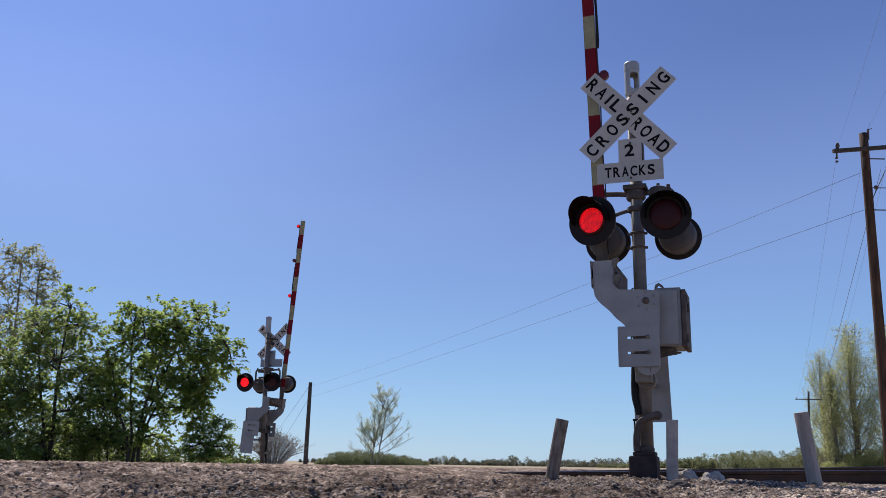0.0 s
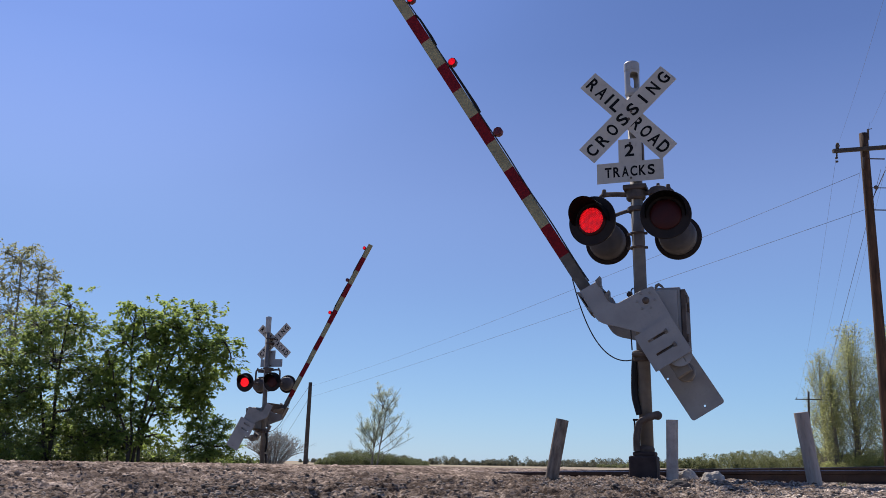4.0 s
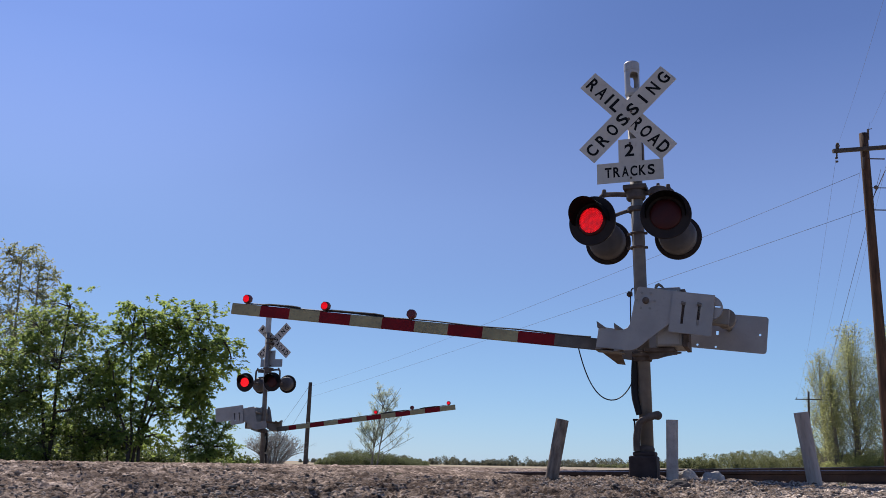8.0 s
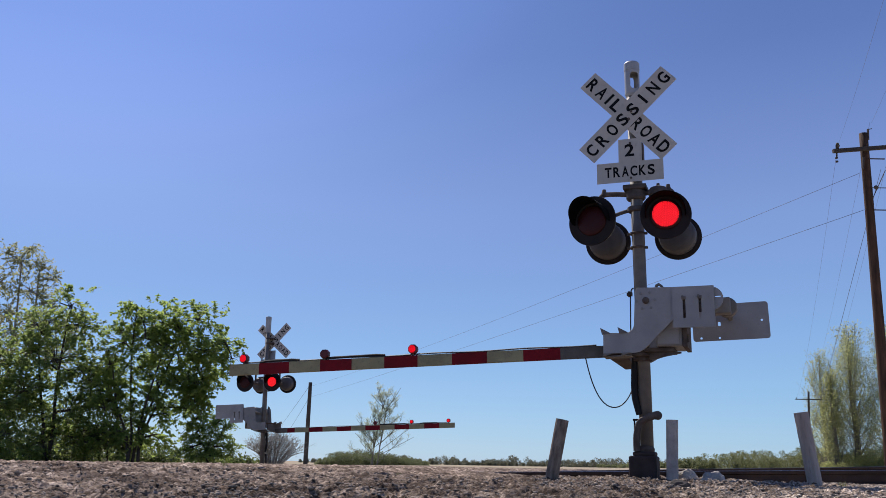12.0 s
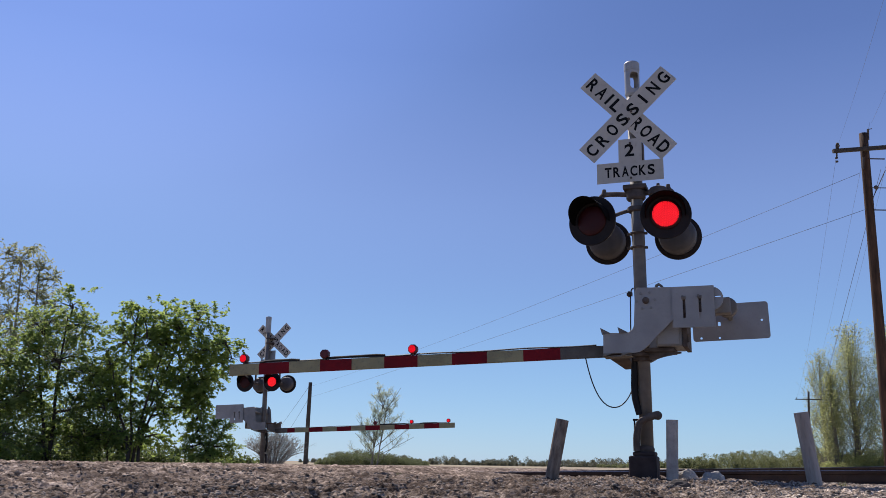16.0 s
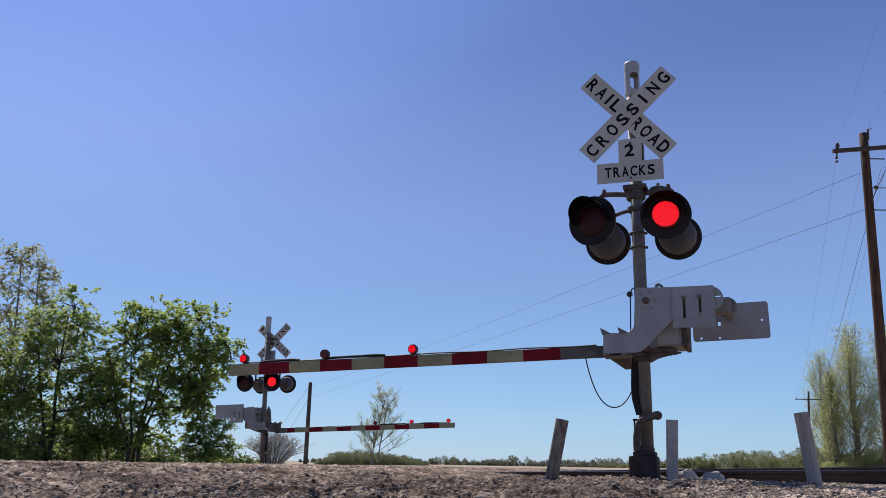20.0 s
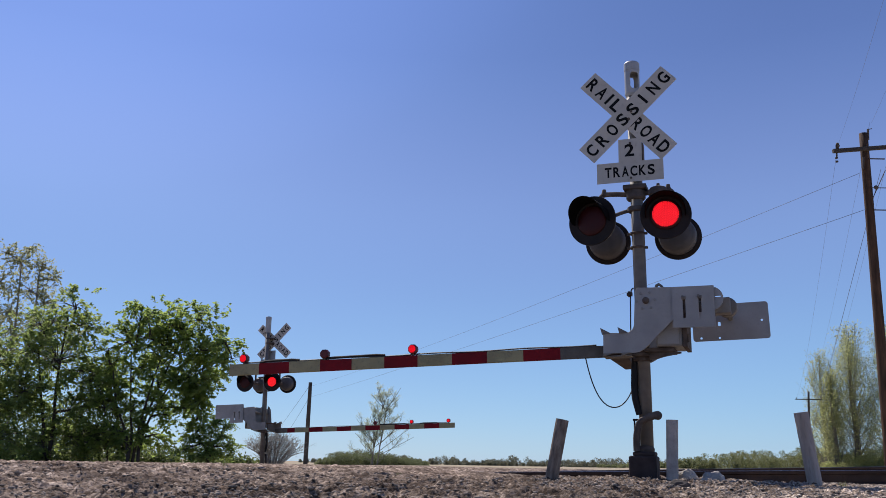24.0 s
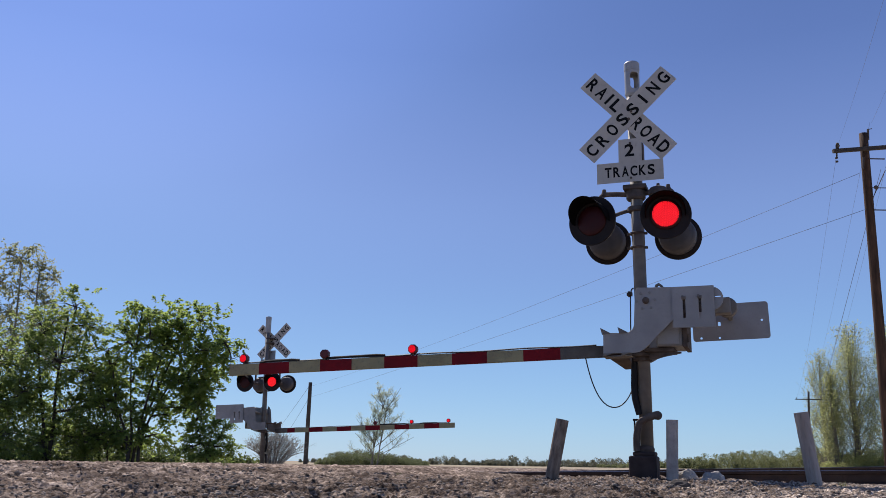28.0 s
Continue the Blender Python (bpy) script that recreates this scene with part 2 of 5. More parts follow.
def rod(bm, p0, p1, r0, r1=None, n=14, cap=True):
    p0, p1 = Vector(p0), Vector(p1)
    d = p1 - p0
    m = Matrix.Translation((p0 + p1) / 2) @ d.to_track_quat("Z", "Y").to_matrix().to_4x4()
    bmesh.ops.create_cone(bm, cap_ends=cap, segments=n, radius1=r0, radius2=r0 if r1 is None else r1, depth=d.length, matrix=m)
    return bm


def tube(bm, pts, radii, n=10):
    """A bent pipe through points, closed at its ends."""
    pts = [Vector(p) for p in pts]
    if not hasattr(radii, "__len__"):
        radii = [radii] * len(pts)
    rings = []
    side = None
    for i, p in enumerate(pts):
        d = (pts[min(i + 1, len(pts) - 1)] - pts[max(i - 1, 0)]).normalized()
        if side is None:
            side = d.orthogonal().normalized()
        side = (side - d * side.dot(d)).normalized()
        up = d.cross(side)
        rings.append([bm.verts.new(p + (side * math.cos(a) + up * math.sin(a)) * radii[i]) for a in [2 * math.pi * k / n for k in range(n)]])
    for a, b in zip(rings, rings[1:]):
        for k in range(n):
            bm.faces.new((a[k], a[(k + 1) % n], b[(k + 1) % n], b[k]))
    bm.faces.new(rings[0][::-1])
    bm.faces.new(rings[-1])
    return bm


def smooth_path(pts, k=6):
    """Points on a soft curve through the given ones."""
    pts = [Vector(p) for p in pts]
    q = [pts[0]] + pts + [pts[-1]]
    out = []
    for i in range(1, len(q) - 2):
        for j in range(k):
            t = j / k
            a, b, c, d = q[i - 1:i + 3]
            out.append(0.5 * ((2 * b) + (c - a) * t + (2 * a - 5 * b + 4 * c - d) * t * t + (3 * b - a - 3 * c + d) * t ** 3))
    return out + [pts[-1]]


def slab(bm, outline, y0, y1, bevel=0.0):
    """A plate: an outline in x and z, between two depths y."""
    fr = [bm.verts.new((x, y0, z)) for x, z in outline]
    bk = [bm.verts.new((x, y1, z)) for x, z in outline]
    fs = [bm.faces.new(fr), bm.faces.new(bk[::-1])]
    n = len(fr)
    for i in range(n):
        fs.append(bm.faces.new((fr[i], bk[i], bk[(i + 1) % n], fr[(i + 1) % n])))
    bmesh.ops.recalc_face_normals(bm, faces=fs)
    if bevel:
        bmesh.ops.bevel(bm, geom=list({e for f in fs[:2] for e in f.edges}), offset=bevel, segments=1, affect="EDGES")
    return bm


def pierced(outline, holes, y0, y1):
    """A flat plate between y0 and y1 with holes through it; outline and holes are closed runs of (x, z)."""
    bm = bmesh.new()
    edges = []
    for loop in (outline, *holes):
        vs = [bm.verts.new((x, y0, z)) for x, z in loop]
        edges += [bm.edges.new((vs[i], vs[(i + 1) % len(vs)])) for i in range(len(vs))]
    bmesh.ops.triangle_fill(bm, use_beauty=True, use_dissolve=False, edges=edges)
    out = bmesh.ops.extrude_face_region(bm, geom=bm.faces[:])
    for v in out["geom"]:
        if isinstance(v, bmesh.types.BMVert):
            v.co.y = y1
    bmesh.ops.recalc_face_normals(bm, faces=bm.faces)
    return bm


def ring(x, z, r, n=12):
    return [(x + r * math.cos(2 * math.pi * k / n), z + r * math.sin(2 * math.pi * k / n)) for k in range(n)]


def rounded(x0, z0, x1, z1, r, n=5):
    out = []
    for cx, cz, a0 in ((x1 - r, z1 - r, 0), (x0 + r, z1 - r, 90), (x0 + r, z0 + r, 180), (x1 - r, z0 + r, 270)):
        for k in range(n + 1):
            a = radians(a0 + 90 * k / n)
            out.append((cx + r * math.cos(a), cz + r * math.sin(a)))
    return out


def lathe(bm, profile, m=None, n=28):
    """Rings (radius, distance) turned about the y axis."""
    rings = []
    for r, y in profile:
        rings.append([bm.verts.new((r * math.cos(a), y, r * math.sin(a))) for a in [2 * math.pi * k / n for k in range(n)]])
    fs = []
    for a, b in zip(rings, rings[1:]):
        for k in range(n):
            fs.append(bm.faces.new((a[k], b[k], b[(k + 1) % n], a[(k + 1) % n])))
    fs.append(bm.faces.new(rings[0]))
    fs.append(bm.faces.new(rings[-1][::-1]))
    bmesh.ops.recalc_face_normals(bm, faces=fs)
    if m is not None:
        bmesh.ops.transform(bm, matrix=m, verts=[v for r in rings for v in r])
    return bm


def letter_mesh(text, height, width=None, bold=0.027):
    """Flat letters in the xz plane, facing -y, centred, as (verts, faces)."""
    cu = bpy.data.curves.new("lettering", "FONT")
    cu.body = text
    cu.offset = bold
    cu.align_x = "CENTER"
    ob = new("lettering", cu)
    dg = bpy.context.evaluated_depsgraph_get()
    dg.update()
    me = bpy.data.meshes.new_from_object(ob.evaluated_get(dg))
    vs = np.array([v.co[:] for v in me.vertices])
    fs = [tuple(p.vertices) for p in me.polygons]
    bpy.data.objects.remove(ob)
    bpy.data.meshes.remove(me)
    bpy.data.curves.remove(cu)
    lo, hi = vs.min(0), vs.max(0)
    k = height / (hi[1] - lo[1])
    kx = k if width is None else width / (hi[0] - lo[0])
    mid = (lo + hi) / 2
    return [((v[0] - mid[0]) * kx, 0.0, (v[1] - mid[1]) * k) for v in vs], fs


def lettering(items, parent, y, turned=False):
    """items: text, x, z, height, width, angle in degrees; each word's letters are pieces of their board."""
    for text, x, z, h, w, a in items:
        vs, fs = letter_mesh(text, h, w)
        c, s = math.cos(radians(a)), math.sin(radians(a))
        verts = []
        for vx, _, vz in vs:
            px, pz = x + vx * c - vz * s, z + vx * s + vz * c
            verts.append((-px if turned else px, y, pz))
        sheet("letter", verts, fs, INK, parent, "black capital letter")


# ---- timing of the flashing lights ----
CYCLE = 1.3062


def flashing(first, last):
    """Switching times (seconds, lit) of a light lit between two phases of the cycle."""
    out = []
    n = -1
    while 0.25 + n * CYCLE < 29:
        out += [(0.25 + n * CYCLE + first, True), (0.25 + n * CYCLE + last, False)]
        n += 1
    return out


RIGHT_LIT, LEFT_LIT = flashing(-0.03, 0.515), flashing(0.54, 1.243)


def switch_rows(times, off, on):
    """Rows for a diode board that stands proud of its lens while lit."""
    state, last, rows = False, None, []
    for t, lit in times:
        if t <= 0:
            state = lit
            continue
        if t > 27.9:
            break
        if not rows:
            rows.append((0.0, on if state else off))
        a = max(t - 0.02, rows[-1][0] + 0.001)
        rows += [(a, on if state else off), (a + 0.034, on if lit else off)]
        state = lit
    rows.append((28.0, on if state else off))
    return rows


MOVES = []      # (object, rows), keyed at the end of the file


# ---- crossing signal ----
def flasher(parent, m, lit, diodes, wide=0.243, hood=0.20):
    """A round flashing light; its face looks along -y of m."""
    lamp = new("flashing_light")
    lamp.parent = parent
    lamp.matrix_basis = m
    lamp.empty_display_size = 0.1
    tagged(lamp, "round black flashing light with red lens")
    part("background", lathe(bmesh.new(), [(0.145, -0.004), (wide - 0.012, -0.004), (wide, -0.010), (wide + 0.002, 0.004), (wide - 0.006, 0.012), (0.145, 0.008)], n=40), BLACK, lamp, "round black backing disc", True)
    part("housing", lathe(bmesh.new(), [(0.196, 0.012), (0.198, 0.03), (0.196, 0.09), (0.190, 0.15), (0.172, 0.185), (0.12, 0.198), (0.03, 0.202)], n=32), HOUSING, lamp, "dull grey lamp housing", True)
    # hood: a visor round the upper part of the lens
    bm = bmesh.new()
    n = 26
    for r0, flip in ((0.192, False), (0.186, True)):
        prev = None
        for k in range(n + 1):
            a = radians(-8 + 196 * k / n)
            reach = 0.05 + hood * math.sin(math.pi * (k / n) ** 0.9) ** 0.6
            cur = (bm.verts.new((r0 * math.cos(a), 0.0, r0 * math.sin(a))), bm.verts.new((r0 * 1.02 * math.cos(a), -reach, r0 * 1.02 * math.sin(a))))
            if prev:
                f = (prev[0], prev[1], cur[1], cur[0])
                bm.faces.new(f[::-1] if flip else f)
            prev = cur
    part("hood", bm, FLATBLACK, lamp, "black visor hood", True)
    part("lens", lathe(bmesh.new(), [(0.155, 0.004), (0.155, -0.012), (0.14, -0.020), (0.08, -0.027), (0.02, -0.029)], n=36), LENS, lamp, "dark red ribbed lens", True)
    # diode board: rings of small lit dots on a thin glowing dish
    bm = bmesh.new()
    lathe(bm, [(0.121, -0.008), (0.121, -0.012), (0.06, -0.018), (0.01, -0.020)], n=30)
    plain = len(bm.faces)
    for ring in range(0, 9):
        count = max(1, 6 * ring)
        rad = 0.0155 * ring
        for k in range(count):
            a = 2 * math.pi * (k + 0.5 * (ring % 2)) / count
            y = -0.0215 + 0.007 * (rad / 0.125) ** 2
            bmesh.ops.create_cone(bm, cap_ends=True, segments=6, radius1=0.0054, radius2=0.0045, depth=0.006,
                                  matrix=Matrix.Translation((rad * math.cos(a), y, rad * math.sin(a))) @ Matrix.Rotation(radians(90), 4, "X"))
    board = part("diode_board", bm, LEDBASE, lamp, "red light-emitting diodes")
    board.data.materials.append(diodes)
    board.data.polygons.foreach_set("material_index", [0 if i < plain else 1 for i in range(len(board.data.polygons))])
    MOVES.append((board, switch_rows(lit, pose(0, 0.03, 0), pose(0, -0.015, 0))))
    return lamp


def cable_shape(a, b, length, n):
    """A hanging chain of n equal links between two points, as n + 1 points."""
    a, b = Vector(a), Vector(b)
    flat = Vector((b.x - a.x, b.y - a.y, 0))
    h, v = flat.length, b.z - a.z
    reach = math.sqrt(max(length * length - v * v, 1e-6))
    lo, hi = 1e-4, 60.0
    for _ in range(60):
        k = (lo + hi) / 2
        if math.sinh(k) / k < reach / max(h, 1e-4):
            lo = k
        else:
            hi = k
    c = h / (2 * lo)
    x0 = h / 2 - c * math.asinh(v / (2 * c * math.sinh(lo)))
    curve = []
    for i in range(241):
        x = h * i / 240
        z = c * (math.cosh(min(60, (x - x0) / c)) - math.cosh(min(60, x0 / c)))
        curve.append(a + flat.normalized() * x + Vector((0, 0, z)))
    acc = [0.0]
    for p, q in zip(curve, curve[1:]):
        acc.append(acc[-1] + (q - p).length)
    out, j = [], 0
    for i in range(n + 1):
        s = acc[-1] * i / n
        while j < 239 and acc[j + 1] < s:
            j += 1
        f = (s - acc[j]) / max(acc[j + 1] - acc[j], 1e-9)
        out.append(curve[j].lerp(curve[j + 1], min(1.0, f)))
    return out


PIVOT = (0.1043, -0.28, 1.680)


def gate_arm(signal, angles, start, step, slots, stripes=10, bare=None, low=-0.503, facing=-1, tail_up=0.0, tail_in=0.0):
    """The swinging arm with its side plates, weights and lamps. It points along -x from the pivot; angles: seconds and degrees of lift."""
    # front side plate, bent down to the arm
    plate = [(-0.093, 0.112), (-0.086, 0.126), (-0.070, 0.134), (0.258, 0.116), (0.246, -0.205), (0.06, -0.375), (0.0, -0.438), (-0.044, -0.474), (-0.09, -0.497), (-0.143, -0.505), (-0.44, -0.496), (-0.432, -0.292), (-0.235, -0.304), (-0.185, -0.300), (-0.150, -0.278), (-0.130, -0.240), (-0.118, -0.1), (-0.106, 0.04)]
    arm = part("gate_arm", slab(bmesh.new(), plate, -0.052, -0.040, 0.002), PLATE, signal, "bent grey steel side plate of the swinging arm")
    arm.matrix_basis = pose(*PIVOT)
    # flanges above and below the arm's root join the two side plates
    for name, z0, z1, tip in (("upper_flange", -0.309, -0.301, -1), ("lower_flange", -0.506, -0.498, 1)):
        bm = bmesh.new()
        slab(bm, [(-0.44, z0), (-0.205, z0), (-0.205, z1), (-0.44, z1)], -0.039, 0.88)
        for v in bm.verts:
            if v.co.y > 0.5 and tip > 0:      # the lower one slopes down to a narrow end
                v.co.x, v.co.z = -0.33 + 0.35 * (v.co.x + 0.33), v.co.z - 0.055
        part(name, bm, RUSTY, arm, "weathered steel flange between the side plates")
    for x, z, up in ((-0.44, -0.300, 1), (-0.27, -0.302, 1), (-0.43, -0.500, -0.45), (-0.25, -0.500, -0.45)):
        bm = bmesh.new()
        slab(bm, [(x - 0.018, z + 0.058 * up), (x + 0.075, z + 0.004 * up), (x + 0.075, z - 0.006 * up), (x - 0.004, z - 0.006 * up)], -0.062, 0.05)
        part("arm_tab", bm, GALV, arm, "bent steel tab")
    for x in (-0.40, -0.33, -0.26):
        for z, d in ((-0.301, 0.018), (-0.506, -0.018)):
            part("flange_bolt", rod(bmesh.new(), (x, 0.10, z), (x, 0.10, z + d), 0.016, n=6), RUSTY, arm, "rusty hexagon bolt")
    part("clamp_angle", slab(bmesh.new(), [(-0.445, -0.528), (-0.18, -0.528), (-0.18, -0.517), (-0.445, -0.517)], -0.03, 0.16), GALV, arm, "steel angle clamped under the arm")
    # rear side plate
    part("rear_plate", slab(bmesh.new(), plate, 0.89, 0.902, 0.002), ALU, arm, "bent grey rear side plate")
    # hub and its bolts
    bm = bmesh.new()
    lathe(bm, [(0.034, 0.0), (0.034, -0.010), (0.026, -0.014), (0.024, -0.03), (0.008, -0.033)], Matrix.Translation((0, -0.052, 0)), 18)
    part("hub", bm, RUSTY, arm, "dark pivot bolt", True)
    part("hub_washer", lathe(bmesh.new(), [(0.034, 0.0), (0.034, -0.003), (0.047, -0.003), (0.047, 0.0)], Matrix.Translation((0, -0.0525, 0)), 24), PLATE, arm, "grey washer round the pivot bolt")
    for k in range(6):
        a = radians(60 * k + 2)
        bm = bmesh.new()
        rod(bm, (0.086 * math.cos(a), -0.052, 0.086 * math.sin(a)), (0.086 * math.cos(a), -0.062, 0.086 * math.sin(a)), 0.013, n=6)
        part("bolt", bm, ALU, arm, "grey hexagon bolt")
    bm = bmesh.new()
    rod(bm, (0, -0.045, 0), (0, 0.90, 0), 0.035)
    part("shaft", bm, GALV, arm, "steel pivot shaft")
    # counterweights with two slots, hung a little out of true
    level = lambda run: [(x + 0.030 * (z + 0.1), z - 0.030 * (x - 0.25)) for x, z in run]
    for y0, y1 in ((-0.078, -0.054), ) if facing < 0 else ((-0.078, -0.054), (0.904, 0.928)):
        holes = [rounded(0.346, -0.197, 0.372, -0.006, 0.006, 2), rounded(0.493, -0.197, 0.519, -0.008, 0.006, 2)]
        part("weight_plate", pierced(level(rounded(0.247, -0.286, 0.640, 0.111, 0.006, 2)), [level(h) for h in holes], y0, y1), PLATE, arm, "grey slotted counterweight plate")
        out = -1 if y0 < 0 else 1
        ys = y0 if y0 < 0 else y1
        for x in (0.352, 0.499):
            bm = bmesh.new()
            rod(bm, (x, ys - 0.01 * out, 0.0), (x, ys + 0.040 * out, 0.004), 0.013, n=6)
            box(bm, (x - 0.012, min(ys, ys + 0.010 * out), -0.02), (x + 0.030, max(ys, ys + 0.010 * out), 0.012), 0.003)
            part("slot_bolt", bm, GALV, arm, "hexagon bolt in slot")
    # dark bar added behind the slots in place of the shade seen through them
    part("slot_shade_bar", box(bmesh.new(), (0.33, -0.050, -0.145), (0.535, -0.041, 0.03), 0.002), RUSTY, arm, "dark bar added for the shade in the slots")
    bm = pierced(ring(0.608, -0.020, 0.115, 40), [rounded(0.648, -0.012, 0.700, 0.004, 0.004, 2)], -0.02, -0.05)
    part("round_weight", bm, PLATE, arm, "round grey counterweight disc with a slot")
    bm = bmesh.new()
    lathe(bm, [(0.088, 0.0), (0.095, -0.01), (0.095, -0.10), (0.085, -0.11)], Matrix.Translation((0.742, 0.28, -0.075)), 26)
    lathe(bm, [(0.035, 0.0), (0.035, -0.16)], Matrix.Translation((0.742, 0.28, -0.075)), 16)
    box(bm, (0.60, 0.02, -0.16), (0.78, 0.16, -0.005), 0.01)
    rod(bm, (0.742, 0.26, -0.075), (0.742, 0.882, -0.075), 0.03)
    part("weight_drum", bm, GALV, arm, "dark drum counterweight")
    tail = [(x, z) for x, z in rounded(0.355 - tail_in, -0.305, 1.12, 0.077, 0.03, 6)]
    holes = [ring(1.048, -0.114, 0.012), ring(0.621, -0.278, 0.011), ring(0.437, -0.272, 0.012), rounded(0.614, -0.152, 0.640, -0.110, 0.004, 2)]
    shift = lambda run: [(x, z + tail_up) for x, z in run]
    part("tail_plate", pierced(shift(tail), [shift(h) for h in holes], 0.872, 0.886), PLATE, arm, "long flat counterweight plate with small holes")
    # the tapering arm in red and white lengths, midway between the side plates
    ay = 0.212
    bare = bare or start
    def length(s0, s1, mat, label):
        bm = bmesh.new()
        h = lambda s: 0.120 + 0.010 * (s - start) / 3.9
        box(bm, (-1, ay - 0.02, -1), (1, ay + 0.02, 1))
        for v in bm.verts:
            s = s0 if v.co.x > 0 else s1
            v.co.x, v.co.z = -s, low + (h(s) if v.co.z > 0 else 0.0)
        bmesh.ops.bevel(bm, geom=[e for e in bm.edges if abs(e.verts[0].co.x - e.verts[1].co.x) > 0.1], offset=0.006, segments=2, affect="EDGES")
        return part("arm_length", bm, mat, arm, label)
    length(0.40, bare, ARMGREY, "bare aluminium arm root")
    for k in range(stripes):
        length(max(bare, start + k * step), start + (k + 1) * step, ARMWHITE if k % 2 == 1 else ARMRED, "dirty white arm stripe" if k % 2 == 1 else "dark red arm stripe")
    top = low + 0.132
    # lamp cable along the top of the arm, held down at the lamps
    bm = bmesh.new()
    pts = []
    end = start + stripes * step
    nseg = 46
    for i in range(nseg + 1):
        s = 0.55 + (end - 0.75) * i / nseg
        pts.append((-s, ay, low + 0.120 + 0.010 * (s - start) / 3.9 + 0.006 + 0.009 * abs(math.sin(3.1 * s + 0.7)) ** 2))
    tube(bm, pts, 0.008, 6)
    part("lamp_cable", bm, CABLE, arm, "black cable along the arm")
    bm = bmesh.new()
    for s0, s1 in ((end - 5.0 * step, end - 3.1 * step), (end - 2.3 * step, end - 1.0 * step)):
        tube(bm, [(-s0, ay, top + 0.012), (-(s0 + 0.1), ay, top + 0.020), (-(s1 - 0.1), ay, top + 0.017), (-s1, ay, top + 0.005)], 0.013, 6)
    part("cable_tube", bm, RUBBER, arm, "black cable sleeve")
    for i, (s, lit) in enumerate(slots(start, step)):
        lx = -s
        bm = bmesh.new()
        box(bm, (lx - 0.012, ay - 0.014, top - 0.03), (lx + 0.012, ay + 0.014, top + 0.035), 0.003)
        part("lamp_stem", bm, RUSTY, arm, "lamp bracket")
        bm = bmesh.new()
        for sgn in (1,):
            lathe(bm, [(0.040, 0.034), (0.053, 0.028), (0.055, 0.0), (0.053, -0.028), (0.040, -0.034)], Matrix.Translation((lx, ay, top + 0.060)) @ Matrix.Rotation(radians(22.5), 4, "Y"), 8)
        part("arm_lamp", bm, LAMPRED, arm, "red eight-sided arm lamp")
        bm = bmesh.new()
        lathe(bm, [(0.030, 0.0), (0.042, -0.002), (0.042, -0.006), (0.026, -0.009)], n=8)
        glow = part("lamp_glow", bm, GLOW, arm, "lit face of the arm lamp")
        turn = 0 if facing < 0 else 180
        off, on = pose(lx, ay + 0.012 * facing, top + 0.060, 0, 22.5, turn), pose(lx, ay + 0.0335 * facing, top + 0.060, 0, 22.5, turn)
        MOVES.append((glow, [(0, on), (28, on)] if lit is None else switch_rows(lit, off, on)))
    MOVES.append((arm, [(t, pose(*PIVOT, 0, a, 0)) for t, a in angles]))
    # the slack cable from the arm to the mast, in short links
    n, total = 40, 1.215
    rows = [[] for _ in range(n)]
    fine = []
    for (t0, a0), (t1, a1) in zip(angles, angles[1:]):
        k = 1 if abs(a1 - a0) < 4 else 2
        fine += [(t0 + (t1 - t0) * i / k, a0 + (a1 - a0) * i / k) for i in range(k)]
    fine.append(angles[-1])
    for t, a in fine:
        m = pose(*PIVOT, 0, a, 0)
        pts = cable_shape(m @ Vector((-0.665, ay, low)), (-0.02, 0.09, 1.19), total, n)
        for i in range(n):
            d = pts[i + 1] - pts[i]
            q = d.to_track_quat("Z", "Y").to_matrix().to_4x4()
            rows[i].append((t, Matrix.Translation(pts[i]) @ q))
    bm = bmesh.new()
    rod(bm, (0, 0, 0), (0, 0, total / n), 0.0062, n=8, cap=False)
    for z in (0, total / n):
        bmesh.ops.create_uvsphere(bm, u_segments=8, v_segments=6, radius=0.0062, matrix=Matrix.Translation((0, 0, z)))
    link = part("cable_link", bm, CABLE, signal, "slack black cable", True)
    for i in range(n):
        ob = link if i == 0 else new("cable_link", link.data)
        ob.parent = signal
        tagged(ob, "slack black cable")
        MOVES.append((ob, rows[i]))
    return arm


